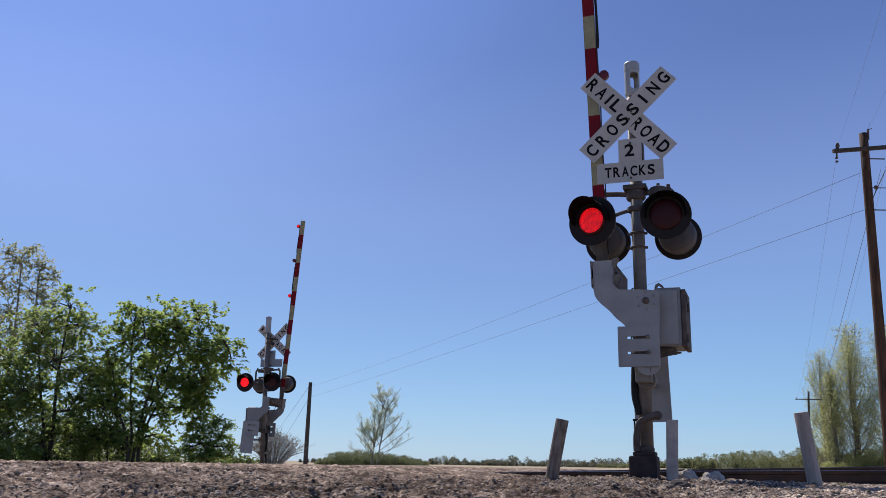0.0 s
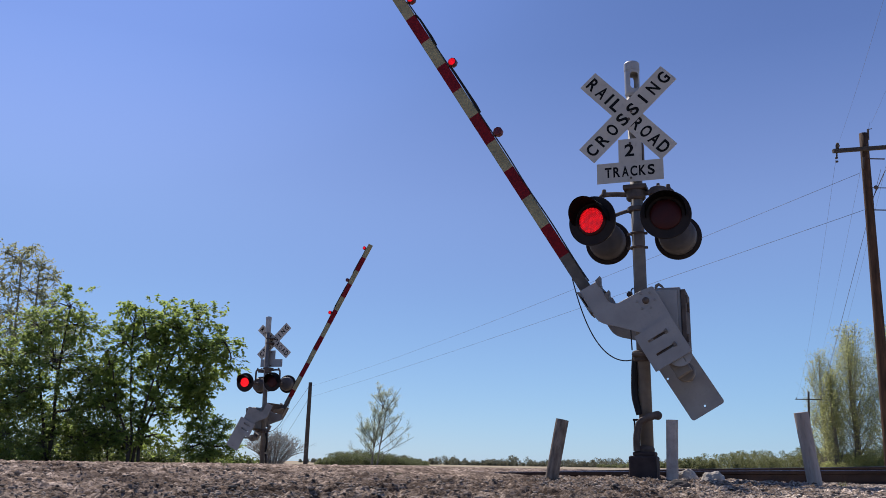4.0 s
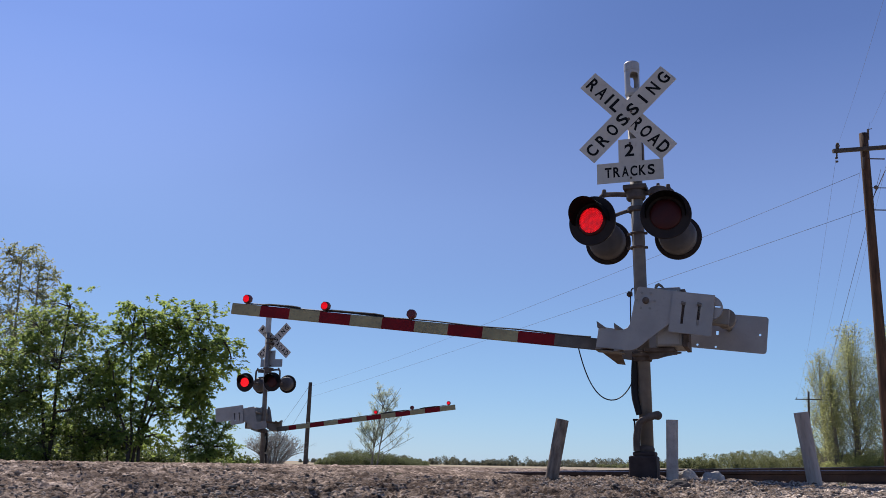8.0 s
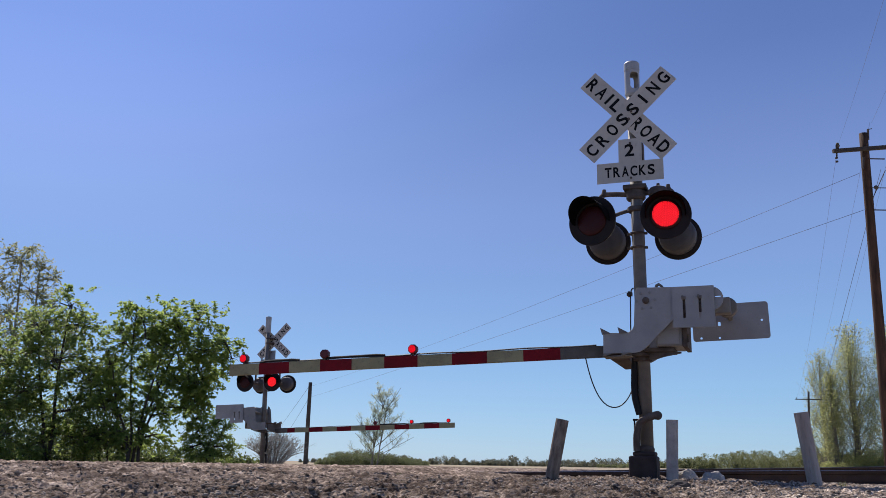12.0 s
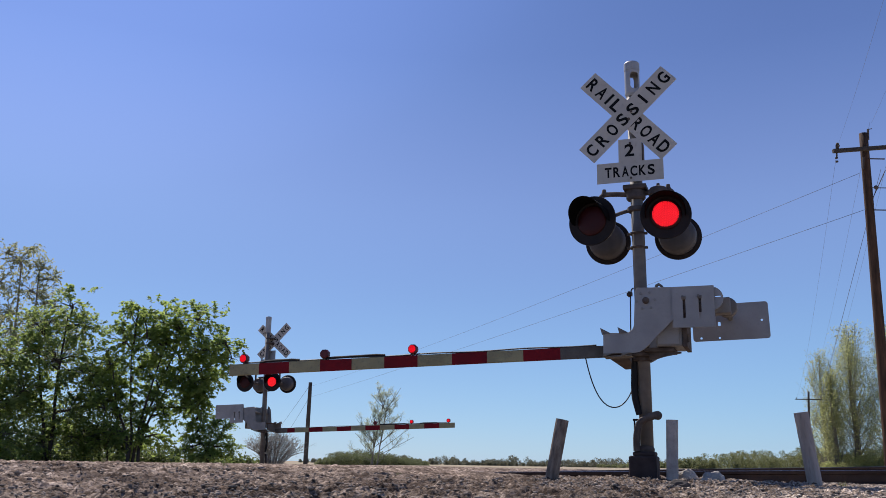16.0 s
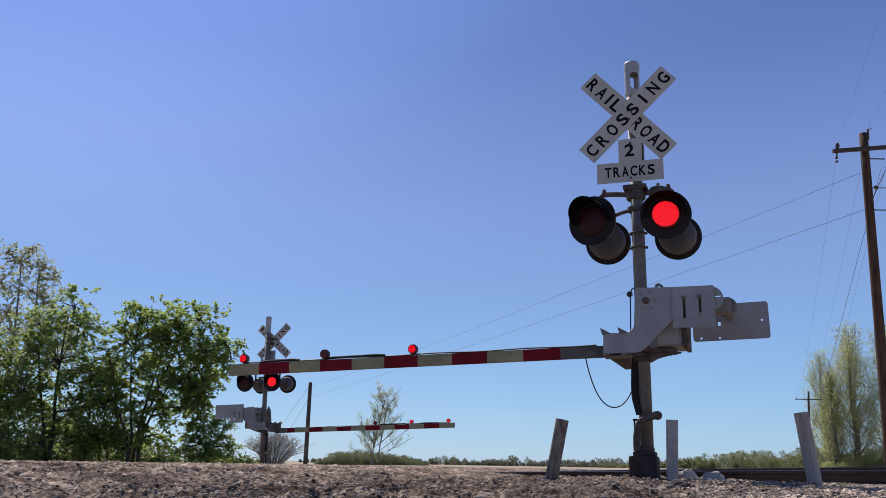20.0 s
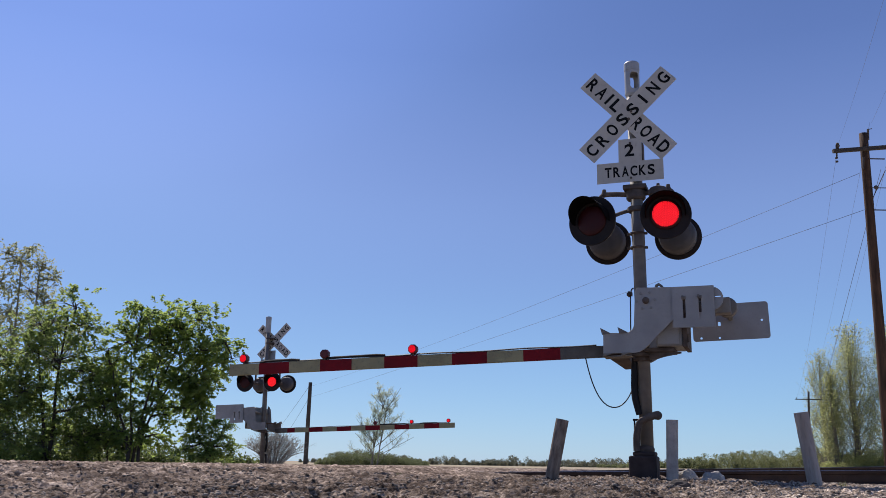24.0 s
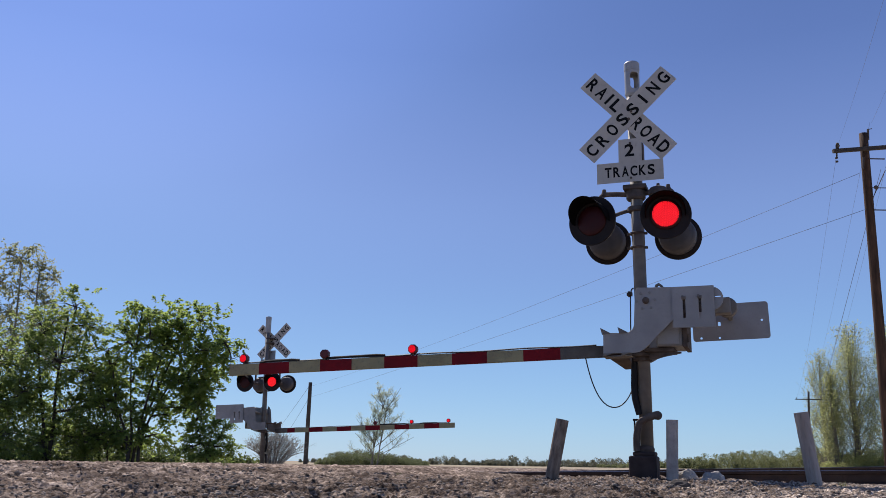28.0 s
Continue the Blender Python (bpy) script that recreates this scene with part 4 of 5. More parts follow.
def ground_material():
    m = bpy.data.materials.new("dirt_and_gravel_ground")
    m.use_nodes = True
    nt = m.node_tree
    b = nt.nodes["Principled BSDF"]
    b.inputs["Roughness"].default_value = 1.0
    b.inputs["Specular IOR Level"].default_value = 0.05
    co = nt.nodes.new("ShaderNodeTexCoord")
    def noise_node(scale, detail=5):
        n = nt.nodes.new("ShaderNodeTexNoise")
        n.inputs["Scale"].default_value, n.inputs["Detail"].default_value = scale, detail
        nt.links.new(co.outputs["Object"], n.inputs["Vector"])
        return n.outputs["Fac"]
    def ramp(fac, stops):
        r = nt.nodes.new("ShaderNodeValToRGB")
        while len(r.color_ramp.elements) < len(stops):
            r.color_ramp.elements.new(0.5)
        for e, (p, c) in zip(r.color_ramp.elements, stops):
            e.position, e.color = p, (*c, 1)
        nt.links.new(fac, r.inputs["Fac"])
        return r.outputs["Color"]
    def mixed(fac, a, c):
        x = nt.nodes.new("ShaderNodeMixRGB")
        nt.links.new(fac, x.inputs["Fac"])
        nt.links.new(a, x.inputs["Color1"])
        nt.links.new(c, x.inputs["Color2"])
        return x.outputs["Color"]
    def along(axis, offset, lo, hi):
        d = nt.nodes.new("ShaderNodeVectorMath")
        d.operation = "DOT_PRODUCT"
        d.inputs[1].default_value = (axis.x, axis.y, 0)
        nt.links.new(co.outputs["Object"], d.inputs[0])
        s = nt.nodes.new("ShaderNodeMath")
        s.operation = "SUBTRACT"
        nt.links.new(d.outputs["Value"], s.inputs[0])
        s.inputs[1].default_value = offset
        a = nt.nodes.new("ShaderNodeMath")
        a.operation = "ABSOLUTE" if lo >= 0 and axis == ROAD_ACROSS else "ADD"
        nt.links.new(s.outputs[0], a.inputs[0])
        if a.operation == "ADD":
            a.inputs[1].default_value = 0
        r = nt.nodes.new("ShaderNodeMapRange")
        r.interpolation_type = "SMOOTHSTEP"
        r.inputs["From Min"].default_value, r.inputs["From Max"].default_value = lo, hi
        nt.links.new(a.outputs[0], r.inputs["Value"])
        return r.outputs["Result"]
    dirt = ramp(noise_node(3.0, 8), [(0.30, (0.058, 0.041, 0.031)), (0.48, (0.136, 0.103, 0.078)), (0.68, (0.240, 0.193, 0.152))])
    grit = ramp(noise_node(60, 6), [(0.40, (0.038, 0.027, 0.021)), (0.52, (0.140, 0.108, 0.083)), (0.70, (0.340, 0.285, 0.235))])
    half = nt.nodes.new("ShaderNodeValue")
    half.outputs[0].default_value = 0.5
    soil = mixed(half.outputs[0], dirt, grit)
    road = ramp(noise_node(5.0, 8), [(0.30, (0.098, 0.070, 0.053)), (0.5, (0.225, 0.176, 0.137)), (0.7, (0.390, 0.318, 0.258))])
    near = mixed(along(ROAD_ACROSS, ROAD_MID.dot(ROAD_ACROSS), 2.6, 5.4), road, soil)
    chips = ramp(noise_node(75, 6), [(0.38, (0.13, 0.10, 0.078)), (0.50, (0.33, 0.27, 0.21)), (0.66, (0.62, 0.54, 0.45))])
    near = mixed(along(ROAD_ACROSS, ROAD_MID.dot(ROAD_ACROSS), 5.8, 8.6), near, chips)      # stone chips by the track
    blot = nt.nodes.new("ShaderNodeMixRGB")      # darker damp and paler dusty patches
    blot.blend_type, blot.inputs["Fac"].default_value = "MULTIPLY", 1.0
    nt.links.new(near, blot.inputs["Color1"])
    nt.links.new(ramp(noise_node(1.6, 7), [(0.36, (0.46, 0.42, 0.40)), (0.50, (0.98, 0.97, 0.96)), (0.64, (1.42, 1.40, 1.36))]), blot.inputs["Color2"])
    near = blot.outputs["Color"]
    for size, lo, hi in ((13, 0.66, 1.45), (34, 0.70, 1.40)):      # crusts and clumps a hand and a thumb wide
        lump = nt.nodes.new("ShaderNodeMixRGB")
        lump.blend_type, lump.inputs["Fac"].default_value = "MULTIPLY", 1.0
        nt.links.new(near, lump.inputs["Color1"])
        nt.links.new(ramp(noise_node(size, 3), [(0.42, (lo, lo * 0.96, lo * 0.94)), (0.58, (hi, hi, hi))]), lump.inputs["Color2"])
        near = lump.outputs["Color"]
    field = ramp(noise_node(0.05, 8), [(0.35, (0.33, 0.265, 0.18)), (0.55, (0.42, 0.345, 0.24)), (0.75, (0.31, 0.28, 0.15))])
    col = mixed(along(ROAD_ALONG, ROAD_MID.dot(ROAD_ALONG), 6.0, 9.0), near, field)
    nt.links.new(col, b.inputs["Base Color"])
    bp = nt.nodes.new("ShaderNodeBump")
    bp.inputs["Strength"].default_value, bp.inputs["Distance"].default_value = 0.8, 0.012
    nt.links.new(noise_node(90, 8), bp.inputs["Height"])
    nt.links.new(bp.outputs["Normal"], b.inputs["Normal"])
    return m


gm.materials.append(ground_material())
tagged(new("ground", gm), "rough brown dirt and gravel ground with fields beyond", "ground", kind="structure")


def stones(name, count, place, sizes, mat, label, seed, category="gravel"):
    """Many loose angular stones lying on the ground, as one mesh."""
    rng = np.random.default_rng(seed)
    ico = bmesh.new()
    bmesh.ops.create_icosphere(ico, subdivisions=1, radius=1.0)
    base = np.array([v.co[:] for v in ico.verts])
    tri = np.array([[v.index for v in f.verts] for f in ico.faces])
    ico.free()
    nv = len(base)
    xy = place(rng, count)
    r = sizes[0] * (sizes[1] / sizes[0]) ** (rng.random(count) ** 2.2)
    v = base[None] * (0.65 + 0.6 * rng.random((count, nv, 1)))
    v[:, :, 0] *= 0.8 + 0.7 * rng.random((count, 1))
    v[:, :, 2] *= 0.30 + 0.25 * rng.random((count, 1))
    a = rng.random(count) * 2 * np.pi
    c, s = np.cos(a)[:, None], np.sin(a)[:, None]
    v = np.stack([v[:, :, 0] * c - v[:, :, 1] * s, v[:, :, 0] * s + v[:, :, 1] * c, v[:, :, 2]], -1) * r[:, None, None]
    v[:, :, 0] += xy[:, :1]
    v[:, :, 1] += xy[:, 1:2]
    v[:, :, 2] += (ground_height(xy[:, 0], xy[:, 1]) + 0.12 * r)[:, None]
    f = (tri[None] + nv * np.arange(count)[:, None, None]).reshape(-1, 3)
    ob = sheet(name, v.reshape(-1, 3), f, mat, smooth=True)
    return tagged(ob, label, category, kind="stuff")


def wedge(y0, y1, x0, x1):
    def place(rng, n):
        y = y0 + (y1 - y0) * rng.random(n)
        x = (x0 + (x1 - x0) * rng.random(n)) * y
        return np.stack([x, y], -1)
    return place


stones("gravel", 26000, wedge(2.2, 9.5, -0.25, 0.62), (0.003, 0.019), GRAVEL, "loose brown and grey gravel on the dirt", 11)
stones("gravel", 20000, wedge(5.2, 10.5, 0.10, 0.62), (0.004, 0.016), BALLAST, "pale crushed stone beside the track", 12)
stones("gravel", 6000, wedge(2.4, 6.0, 0.20, 0.62), (0.003, 0.011), BALLAST, "pale crushed stone beside the track", 12)
stones("gravel", 13000, wedge(2.2, 8.5, -0.62, -0.2), (0.003, 0.015), GRAVEL, "fine gravel at the road edge", 13)


def rock(x, y, size, seed, label, mat=STONE, sink=0.25):
    rng = np.random.default_rng(seed)
    bm = bmesh.new()
    bmesh.ops.create_icosphere(bm, subdivisions=3, radius=1.0)
    for v in bm.verts:
        p = v.co.copy()
        k = 1 + 0.35 * noise.noise(p * 1.3 + Vector((seed, 0, 0))) + 0.14 * noise.noise(p * 3.1 + Vector((0, seed, 0))) + 0.05 * noise.noise(p * 8)
        v.co = Vector((p.x * size[0], p.y * size[1], p.z * size[2])) * k
    ob = part("rock", bm, mat, None, label)
    ob.matrix_basis = pose(x, y, float(ground_height(np.array([x]), np.array([y]))[0]) + size[2] * (1 - sink * 2) * 0.6, 0, 0, rng.random() * 50)
    return tagged(ob, "", "rock", "rocks by the posts")


rock(2.39, 8.95, (0.115, 0.09, 0.105), 3, "pale angular rock beside the steel post")
rock(2.58, 8.75, (0.15, 0.10, 0.085), 5, "flat pale rock lying in the gravel")
rock(1.385, 5.4, (0.070, 0.050, 0.036), 8, "dark clod of earth in the gravel", BARK, 0.1)
CLODS = ((-2.182, 9.5, 0.0328, 0.0268), (-2.294, 5.07, 0.0191, 0.0127), (-1.24, 2.92, 0.0202, 0.0082), (-0.708, 3.32, 0.0271, 0.0094), (-0.779, 3.24, 0.0142, 0.0081), (-1.082, 3.8, 0.0119, 0.0095), (-1.218, 5.73, 0.0144, 0.0108), (-1.564, 9.5, 0.0358, 0.0149), (-0.227, 2.89, 0.0145, 0.0091), (-0.029, 2.92, 0.0165, 0.0101), (-0.996, 5.13, 0.0145, 0.0096), (0.501, 5.92, 0.0223, 0.0167), (0.684, 3.16, 0.0257, 0.0089), (0.172, 2.91, 0.0183, 0.0082), (1.534, 3.85, 0.0241, 0.0097), (1.813, 4.03, 0.0202, 0.0114), (-2.295, 7.16, 0.0225, 0.009))
for k, (x_, y_, w_, h_) in enumerate(CLODS):
    rock(x_, y_, (w_ * 1.1, w_ * 0.9, h_), 20 + k, "dark brown clod of dry earth on the dirt", CLOD, 0.2)


def weeds(name, spots, mat, label, seed):
    """Small tufts of thin upright blades at the given places."""
    rng = np.random.default_rng(seed)
    v, f = [], []
    for x, y, h in spots:
        z = float(ground_height(np.array([x]), np.array([y]))[0])
        for k in range(14):
            a, ln = rng.random() * 6.283, h * (0.4 + 0.6 * rng.random())
            lean = 0.5 * rng.random() * ln
            bx, by = x + rng.normal() * 0.02, y + rng.normal() * 0.02
            tx, ty = bx + math.cos(a) * lean, by + math.sin(a) * lean
            w = 0.04 * ln + 0.0008
            i = len(v)
            v += [(bx - w, by, z - 0.01), (bx + w, by, z - 0.01), (0.5 * (bx + tx) + w * 1.3, 0.5 * (by + ty), z + ln * 0.62), (tx, ty, z + ln), (0.5 * (bx + tx) - w * 1.3, 0.5 * (by + ty), z + ln * 0.6)]
            f.append((i, i + 1, i + 2, i + 3, i + 4))
    return tagged(sheet(name, v, f, mat), label, "weeds", kind="stuff")


WEEDLEAF = leaf_material("dry_weed_blade", (0.10, 0.10, 0.05), (0.16, 0.155, 0.085), 0.3)
rw = np.random.default_rng(90)
weeds("weeds", [(-(0.20 + 0.29 * rw.random()) * y_, y_, 0.015 + 0.035 * rw.random()) for y_ in 8.5 + 4.0 * rw.random(16)], WEEDLEAF, "small pale weed tufts along the road edge", 91)
weeds("weeds", [(0.55, 9.0, 0.035), (0.9, 8.9, 0.04), (3.1, 8.6, 0.05), (3.6, 8.3, 0.06), (3.9, 8.0, 0.04), (2.9, 8.9, 0.04), (-0.4, 9.3, 0.03), (0.15, 9.4, 0.03)], WEEDLEAF, "thin weeds by the track", 92)


# ---- guard posts ----
def guard_post(m, height, radius, mat, label, square=False):
    bm = bmesh.new()
    if square:
        box(bm, (-radius, -radius, -0.25), (radius, radius, height), 0.012)
    else:
        n, rings = 20, 10
        prev = None
        for j in range(rings + 1):
            z = -0.25 + (height + 0.25) * j / rings
            cur = [bm.verts.new((radius * (1 + 0.03 * noise.noise(Vector((k, j, radius * 50)) * 0.7)) * math.cos(2 * math.pi * k / n), radius * (1 + 0.03 * noise.noise(Vector((k, j, 3)) * 0.7)) * math.sin(2 * math.pi * k / n), z)) for k in range(n)]
            if prev:
                for k in range(n):
                    bm.faces.new((prev[k], prev[(k + 1) % n], cur[(k + 1) % n], cur[k]))
            prev = cur
        bm.faces.new(prev)
    ob = part("guard_post", bm, mat, None, label)
    ob.matrix_basis = m
    return tagged(ob, "", "post", "guard posts")


guard_post(pose(1.045, 8.6, 0.0, 4, 10.5, 15), 0.53, 0.060, WOODGREY, "weathered grey wooden post leaning over", False)
guard_post(pose(2.212, 8.8, 0.0, 0, 2.0, 0), 0.545, 0.056, STEELPOST, "upright round grey steel post")
guard_post(pose(3.115, 7.7, 0.0, 2, -8.0, 0), 0.575, 0.059, PALEPOST, "thick weathered post leaning towards the track")


# ---- tracks ----
TRACKS = ((-2.87, -1.43, -0.012, 0.0235), (1.43, 2.87, 0.0, 0.031))


def grade(z, slope, e):
    """Height of the rail heads along the track, which climbs away from the crossing."""
    return z + slope * min(max(e - 3.5, 0.0), 6.5) - 0.05 * min(max(-2.0 - e, 0.0), 6.0)



def track_rail(v_off, z, slope, name_label):
    """One rail along the track line, at a distance along the road from its middle."""
    prof = [(-0.035, 0.0), (0.035, 0.0), (0.037, -0.012), (0.034, -0.038), (0.009, -0.048), (0.009, -0.145), (0.07, -0.160), (0.07, -0.172), (-0.07, -0.172), (-0.07, -0.160), (-0.009, -0.145), (-0.009, -0.048), (-0.034, -0.038), (-0.037, -0.012)]
    ends = (-140.0, -8.0, -2.0, 3.5, 10.0, 160.0)
    o = ROAD_MID + ROAD_ALONG * v_off
    bm = bmesh.new()
    rings = []
    for e in ends:
        rings.append([bm.verts.new((o.x + ROAD_ACROSS.x * e + ROAD_ALONG.x * p, o.y + ROAD_ACROSS.y * e + ROAD_ALONG.y * p, grade(z, slope, e) + q)) for p, q in prof])
    n = len(prof)
    for a, b in zip(rings, rings[1:]):
        for k in range(n):
            bm.faces.new((a[k], a[(k + 1) % n], b[(k + 1) % n], b[k]))
    bm.faces.new(rings[0])
    bm.faces.new(rings[-1])
    bmesh.ops.recalc_face_normals(bm, faces=bm.faces)
    ob = part("rail", bm, RAILSTEEL, None, name_label)
    tagged(ob, "", "rail", "rails")
    bm = bmesh.new()
    strip = [[bm.verts.new((o.x + ROAD_ACROSS.x * e + ROAD_ALONG.x * p, o.y + ROAD_ACROSS.y * e + ROAD_ALONG.y * p, grade(z, slope, e) + h)) for p, h in ((-0.027, 0.001), (-0.025, 0.004), (0.025, 0.004), (0.027, 0.001))] for e in ends]
    for a, b in zip(strip, strip[1:]):
        for k in range(3):
            bm.faces.new((a[k], b[k], b[k + 1], a[k + 1]))
    part("running_surface", bm, RAILHEAD, ob, "polished running surface")
    return ob


for va, vb, z, slope in TRACKS:
    for v in (va, vb):
        track_rail(v, z, slope, "rusty steel rail with a polished head")


def track_bed(va, vb, z, slope, label):
    o = ROAD_MID + ROAD_ALONG * (va + vb) / 2
    rng = np.random.default_rng(int(slope * 10000))
    verts, faces = [], []
    es = np.concatenate([np.linspace(-140, 4.6, 60), np.linspace(4.8, 30, 120), np.linspace(31, 160, 80)])
    ps = np.linspace(-1.9, 1.9, 17)
    for e in es:
        for p in ps:
            h = grade(z, slope, e) - 0.19 - max(0.0, abs(p) - 1.2) * 0.45 + 0.03 * (rng.random() - 0.5)
            q = o + ROAD_ACROSS * e + ROAD_ALONG * p
            verts.append((q.x, q.y, h))
    for i in range(len(es) - 1):
        for j in range(16):
            a = i * 17 + j
            faces.append((a, a + 17, a + 18, a + 1))
    return tagged(sheet("track_bed", verts, faces, BALLAST, None, label), "", "track bed", kind="structure")


for va, vb, z, slope in TRACKS:
    track_bed(va, vb, z, slope, "crushed stone bed under the rails")


def railroad_tie(v0, z, e, data=[]):
    if not data:
        bm = bmesh.new()
        box(bm, (-0.115, -1.30, -0.17), (0.115, 1.30, 0.0), 0.012)
        me = bpy.data.meshes.new("railroad_tie")
        bm.to_mesh(me)
        bm.free()
        me.materials.append(TIE)
        data.append(me)
    p = ROAD_MID + ROAD_ALONG * v0 + ROAD_ACROSS * e
    ob = new("railroad_tie", data[0])
    ob.matrix_basis = pose(p.x, p.y, z - 0.172, 0, 0, -20 + random.uniform(-1, 1))
    return tagged(ob, "dark weathered timber tie under the rails", "tie", "railroad ties")


for va, vb, z, slope in TRACKS:
    for k in range(70):
        railroad_tie((va + vb) / 2, grade(z, slope, 5.3 + 0.52 * k), 5.3 + 0.52 * k)


# ---- poles and wires ----
def utility_pole(foot, top, r0, r1, mat, label, arms=(), group="utility poles", braced=True):
    foot, top = Vector(foot), Vector(top)
    pole = thing("utility_pole", Matrix.Translation(foot), label, "utility pole", group)
    d = top - foot
    bm = bmesh.new()
    pts = [d * (i / 12) for i in range(13)]
    tube(bm, [Vector((0, 0, -0.8))] + pts[1:], [r0 + (r1 - r0) * i / 12 for i in range(13)], 14)
    part("pole_shaft", bm, mat, pole, "", True)
    for z, x0, x1, tilt, pins in arms:
        c = d * (z / d.z)
        bm = bmesh.new()
        box(bm, (x0, -r1 - 0.11, -0.055), (x1, -r1, 0.055), 0.008)
        m = Matrix.Translation(c) @ pose(0, 0, 0, 0, -tilt, 0)
        bmesh.ops.transform(bm, matrix=m, verts=bm.verts)
        part("cross_arm", bm, DARKWOOD, pole, "dark wooden cross arm")
        for px in pins:
            bm = bmesh.new()
            lathe(bm, [(0.02, 0), (0.03, 0.06), (0.055, 0.08), (0.055, 0.11), (0.04, 0.13), (0.05, 0.15), (0.03, 0.19)], Matrix.Rotation(radians(90), 4, "X"), 12)
            bmesh.ops.transform(bm, matrix=m @ Matrix.Translation((px, -r1 - 0.055, 0.05)), verts=bm.verts)
            part("insulator", bm, RUSTY, pole, "dark glass insulator", True)
        for sx in (-0.45, 0.45) if braced else ():
            bm = bmesh.new()
            if x0 < sx < x1:
                rod(bm, m @ Vector((sx, -r1 - 0.115, -0.05)), c + d.normalized() * -0.55 + Vector((0, -r1, 0)), 0.014, n=6)
                part("arm_brace", bm, RUSTY, pole, "flat iron brace")
            else:
                bm.free()
    return pole


right_pole = utility_pole((12.20, 25, 0.0), (12.33, 25, 9.77), 0.15, 0.12, POLEWOOD, "tall brown wooden utility pole with cross arms", ((9.24, -1.02, 1.0, 5.4, (-0.85, 0.85)), ), braced=False)
for p0, p1, r in (((0.16, -0.12, 8.95), (0.62, -0.12, 8.95), 0.02), ((0.16, -0.12, 7.40), (0.60, -0.12, 7.40), 0.018), ((-0.05, -0.14, 8.62), (0.0, -0.14, 8.98), 0.035), ((0.22, -0.08, 9.55), (0.24, -0.08, 9.88), 0.034), ((0.24, -0.08, 9.87), (0.36, -0.08, 9.90), 0.012), ((0.15, -0.14, 8.06), (0.58, -0.14, 8.06), 0.014), ((0.16, -0.14, 7.75), (0.60, -0.14, 8.60), 0.012)):
    part("pole_pin", rod(bmesh.new(), p0, p1, r, n=8), RUSTY, right_pole, "iron wire pin")
part("insulator", lathe(bmesh.new(), [(0.03, 0), (0.07, 0.03), (0.03, 0.1)], Matrix.Translation((0.27, -0.2, 8.06)), 10), RUSTY, right_pole, "dark insulator")
bm = bmesh.new()
rod(bm, (-0.78, -0.19, 9.32), (-0.80, -0.19, 8.96), 0.030, 0.024, 8)
for i in range(2):
    lathe(bm, [(0.02, 0), (0.045, 0.02), (0.04, 0.05), (0.02, 0.06)], Matrix.Translation((-0.81, -0.19, 8.90 - 0.11 * i)) @ Matrix.Rotation(radians(90), 4, "X"), 10)
part("hanging_insulator", bm, DARKWOOD, right_pole, "string of dark insulators")

left_pole = utility_pole((-14.47, 100, -1.4), (-14.34, 100, 8.55), 0.26, 0.20, DARKWOOD, "dark wooden utility pole beyond the crossing")
far_pole = utility_pole((45.97, 115, -1.2), (46.6, 115, 9.75), 0.17, 0.12, DARKWOOD, "far dark utility pole with one cross arm", ((9.95, -1.75, 1.65, 0, (-1.6, 1.5)),))


def wire(a, b, sag, r, label):
    a, b = Vector(a), Vector(b)
    pts = [a.lerp(b, i / 24) - Vector((0, 0, sag * 4 * (i / 24) * (1 - i / 24))) for i in range(25)]
    ob = part("overhead_wire", tube(bmesh.new(), pts, r, 5), WIRE, None, label, True)
    return tagged(ob, "", "wire", "overhead wires")


LBL = "thin overhead wire between the poles"
wire((12.06, 24.85, 8.50), (-14.10, 100, 8.18), 0.35, 0.0068, LBL)
wire((12.11, 24.85, 7.40), (-14.10, 100, 7.0), 0.15, 0.0072, LBL)
wire((-14.35, 100, 8.3), (-51.6, 260, 0.55), 0.3, 0.018, LBL)
wire((-14.35, 100, 7.0), (-50.0, 260, -0.9), 1.2, 0.018, LBL)
wire((11.45, 24.8, 9.30), (45.0, 115, 8.9), 1.0, 0.0035, LBL)
wire((12.46, 24.8, 10.05), (46.6, 115, 9.4), 1.0, 0.0035, LBL)
wire((13.1, 24.8, 9.65), (48.1, 115, 8.9), 1.0, 0.0035, LBL)
wire((12.5, 24.8, 10.02), (4.6, 1.0, 10.4), 0.5, 0.0025, LBL)
wire((11.45, 24.8, 9.30), (3.6, 1.0, 10.0), 0.5, 0.0025, LBL)
wire((12.85, 25.2, 8.75), (11.5, 30.0, -0.6), 0.05, 0.007, "steel guy wire that stays the pole")


# ---- trees ----
def leaf_set(centres, spread, per, size, seed):
    """Loose four-cornered leaves round many small centres: verts and faces."""
    rng = np.random.default_rng(seed)
    c = np.repeat(np.asarray(centres, float), per, 0)
    n = len(c)
    c = c + np.clip(rng.normal(0, 1, (n, 3)), -1.5, 1.5) * spread
    a = rng.normal(0, 1, (n, 3))
    a /= np.linalg.norm(a, axis=1, keepdims=True)
    b = np.cross(a, rng.normal(0, 1, (n, 3)))
    b /= np.linalg.norm(b, axis=1, keepdims=True)
    s = (size * (0.6 + 0.8 * rng.random(n)))[:, None]
    nrm = np.cross(a, b)
    v = np.stack([c - a * s * 0.5, c + b * s * 0.33 + nrm * s * 0.08, c + a * s * 0.55, c - b * s * 0.33 + nrm * s * 0.08], 1).reshape(-1, 3)
    f = np.arange(4 * n).reshape(-1, 4)
    return v, f


def unit(v):
    return v / np.maximum(np.linalg.norm(v, axis=-1, keepdims=True), 1e-6)


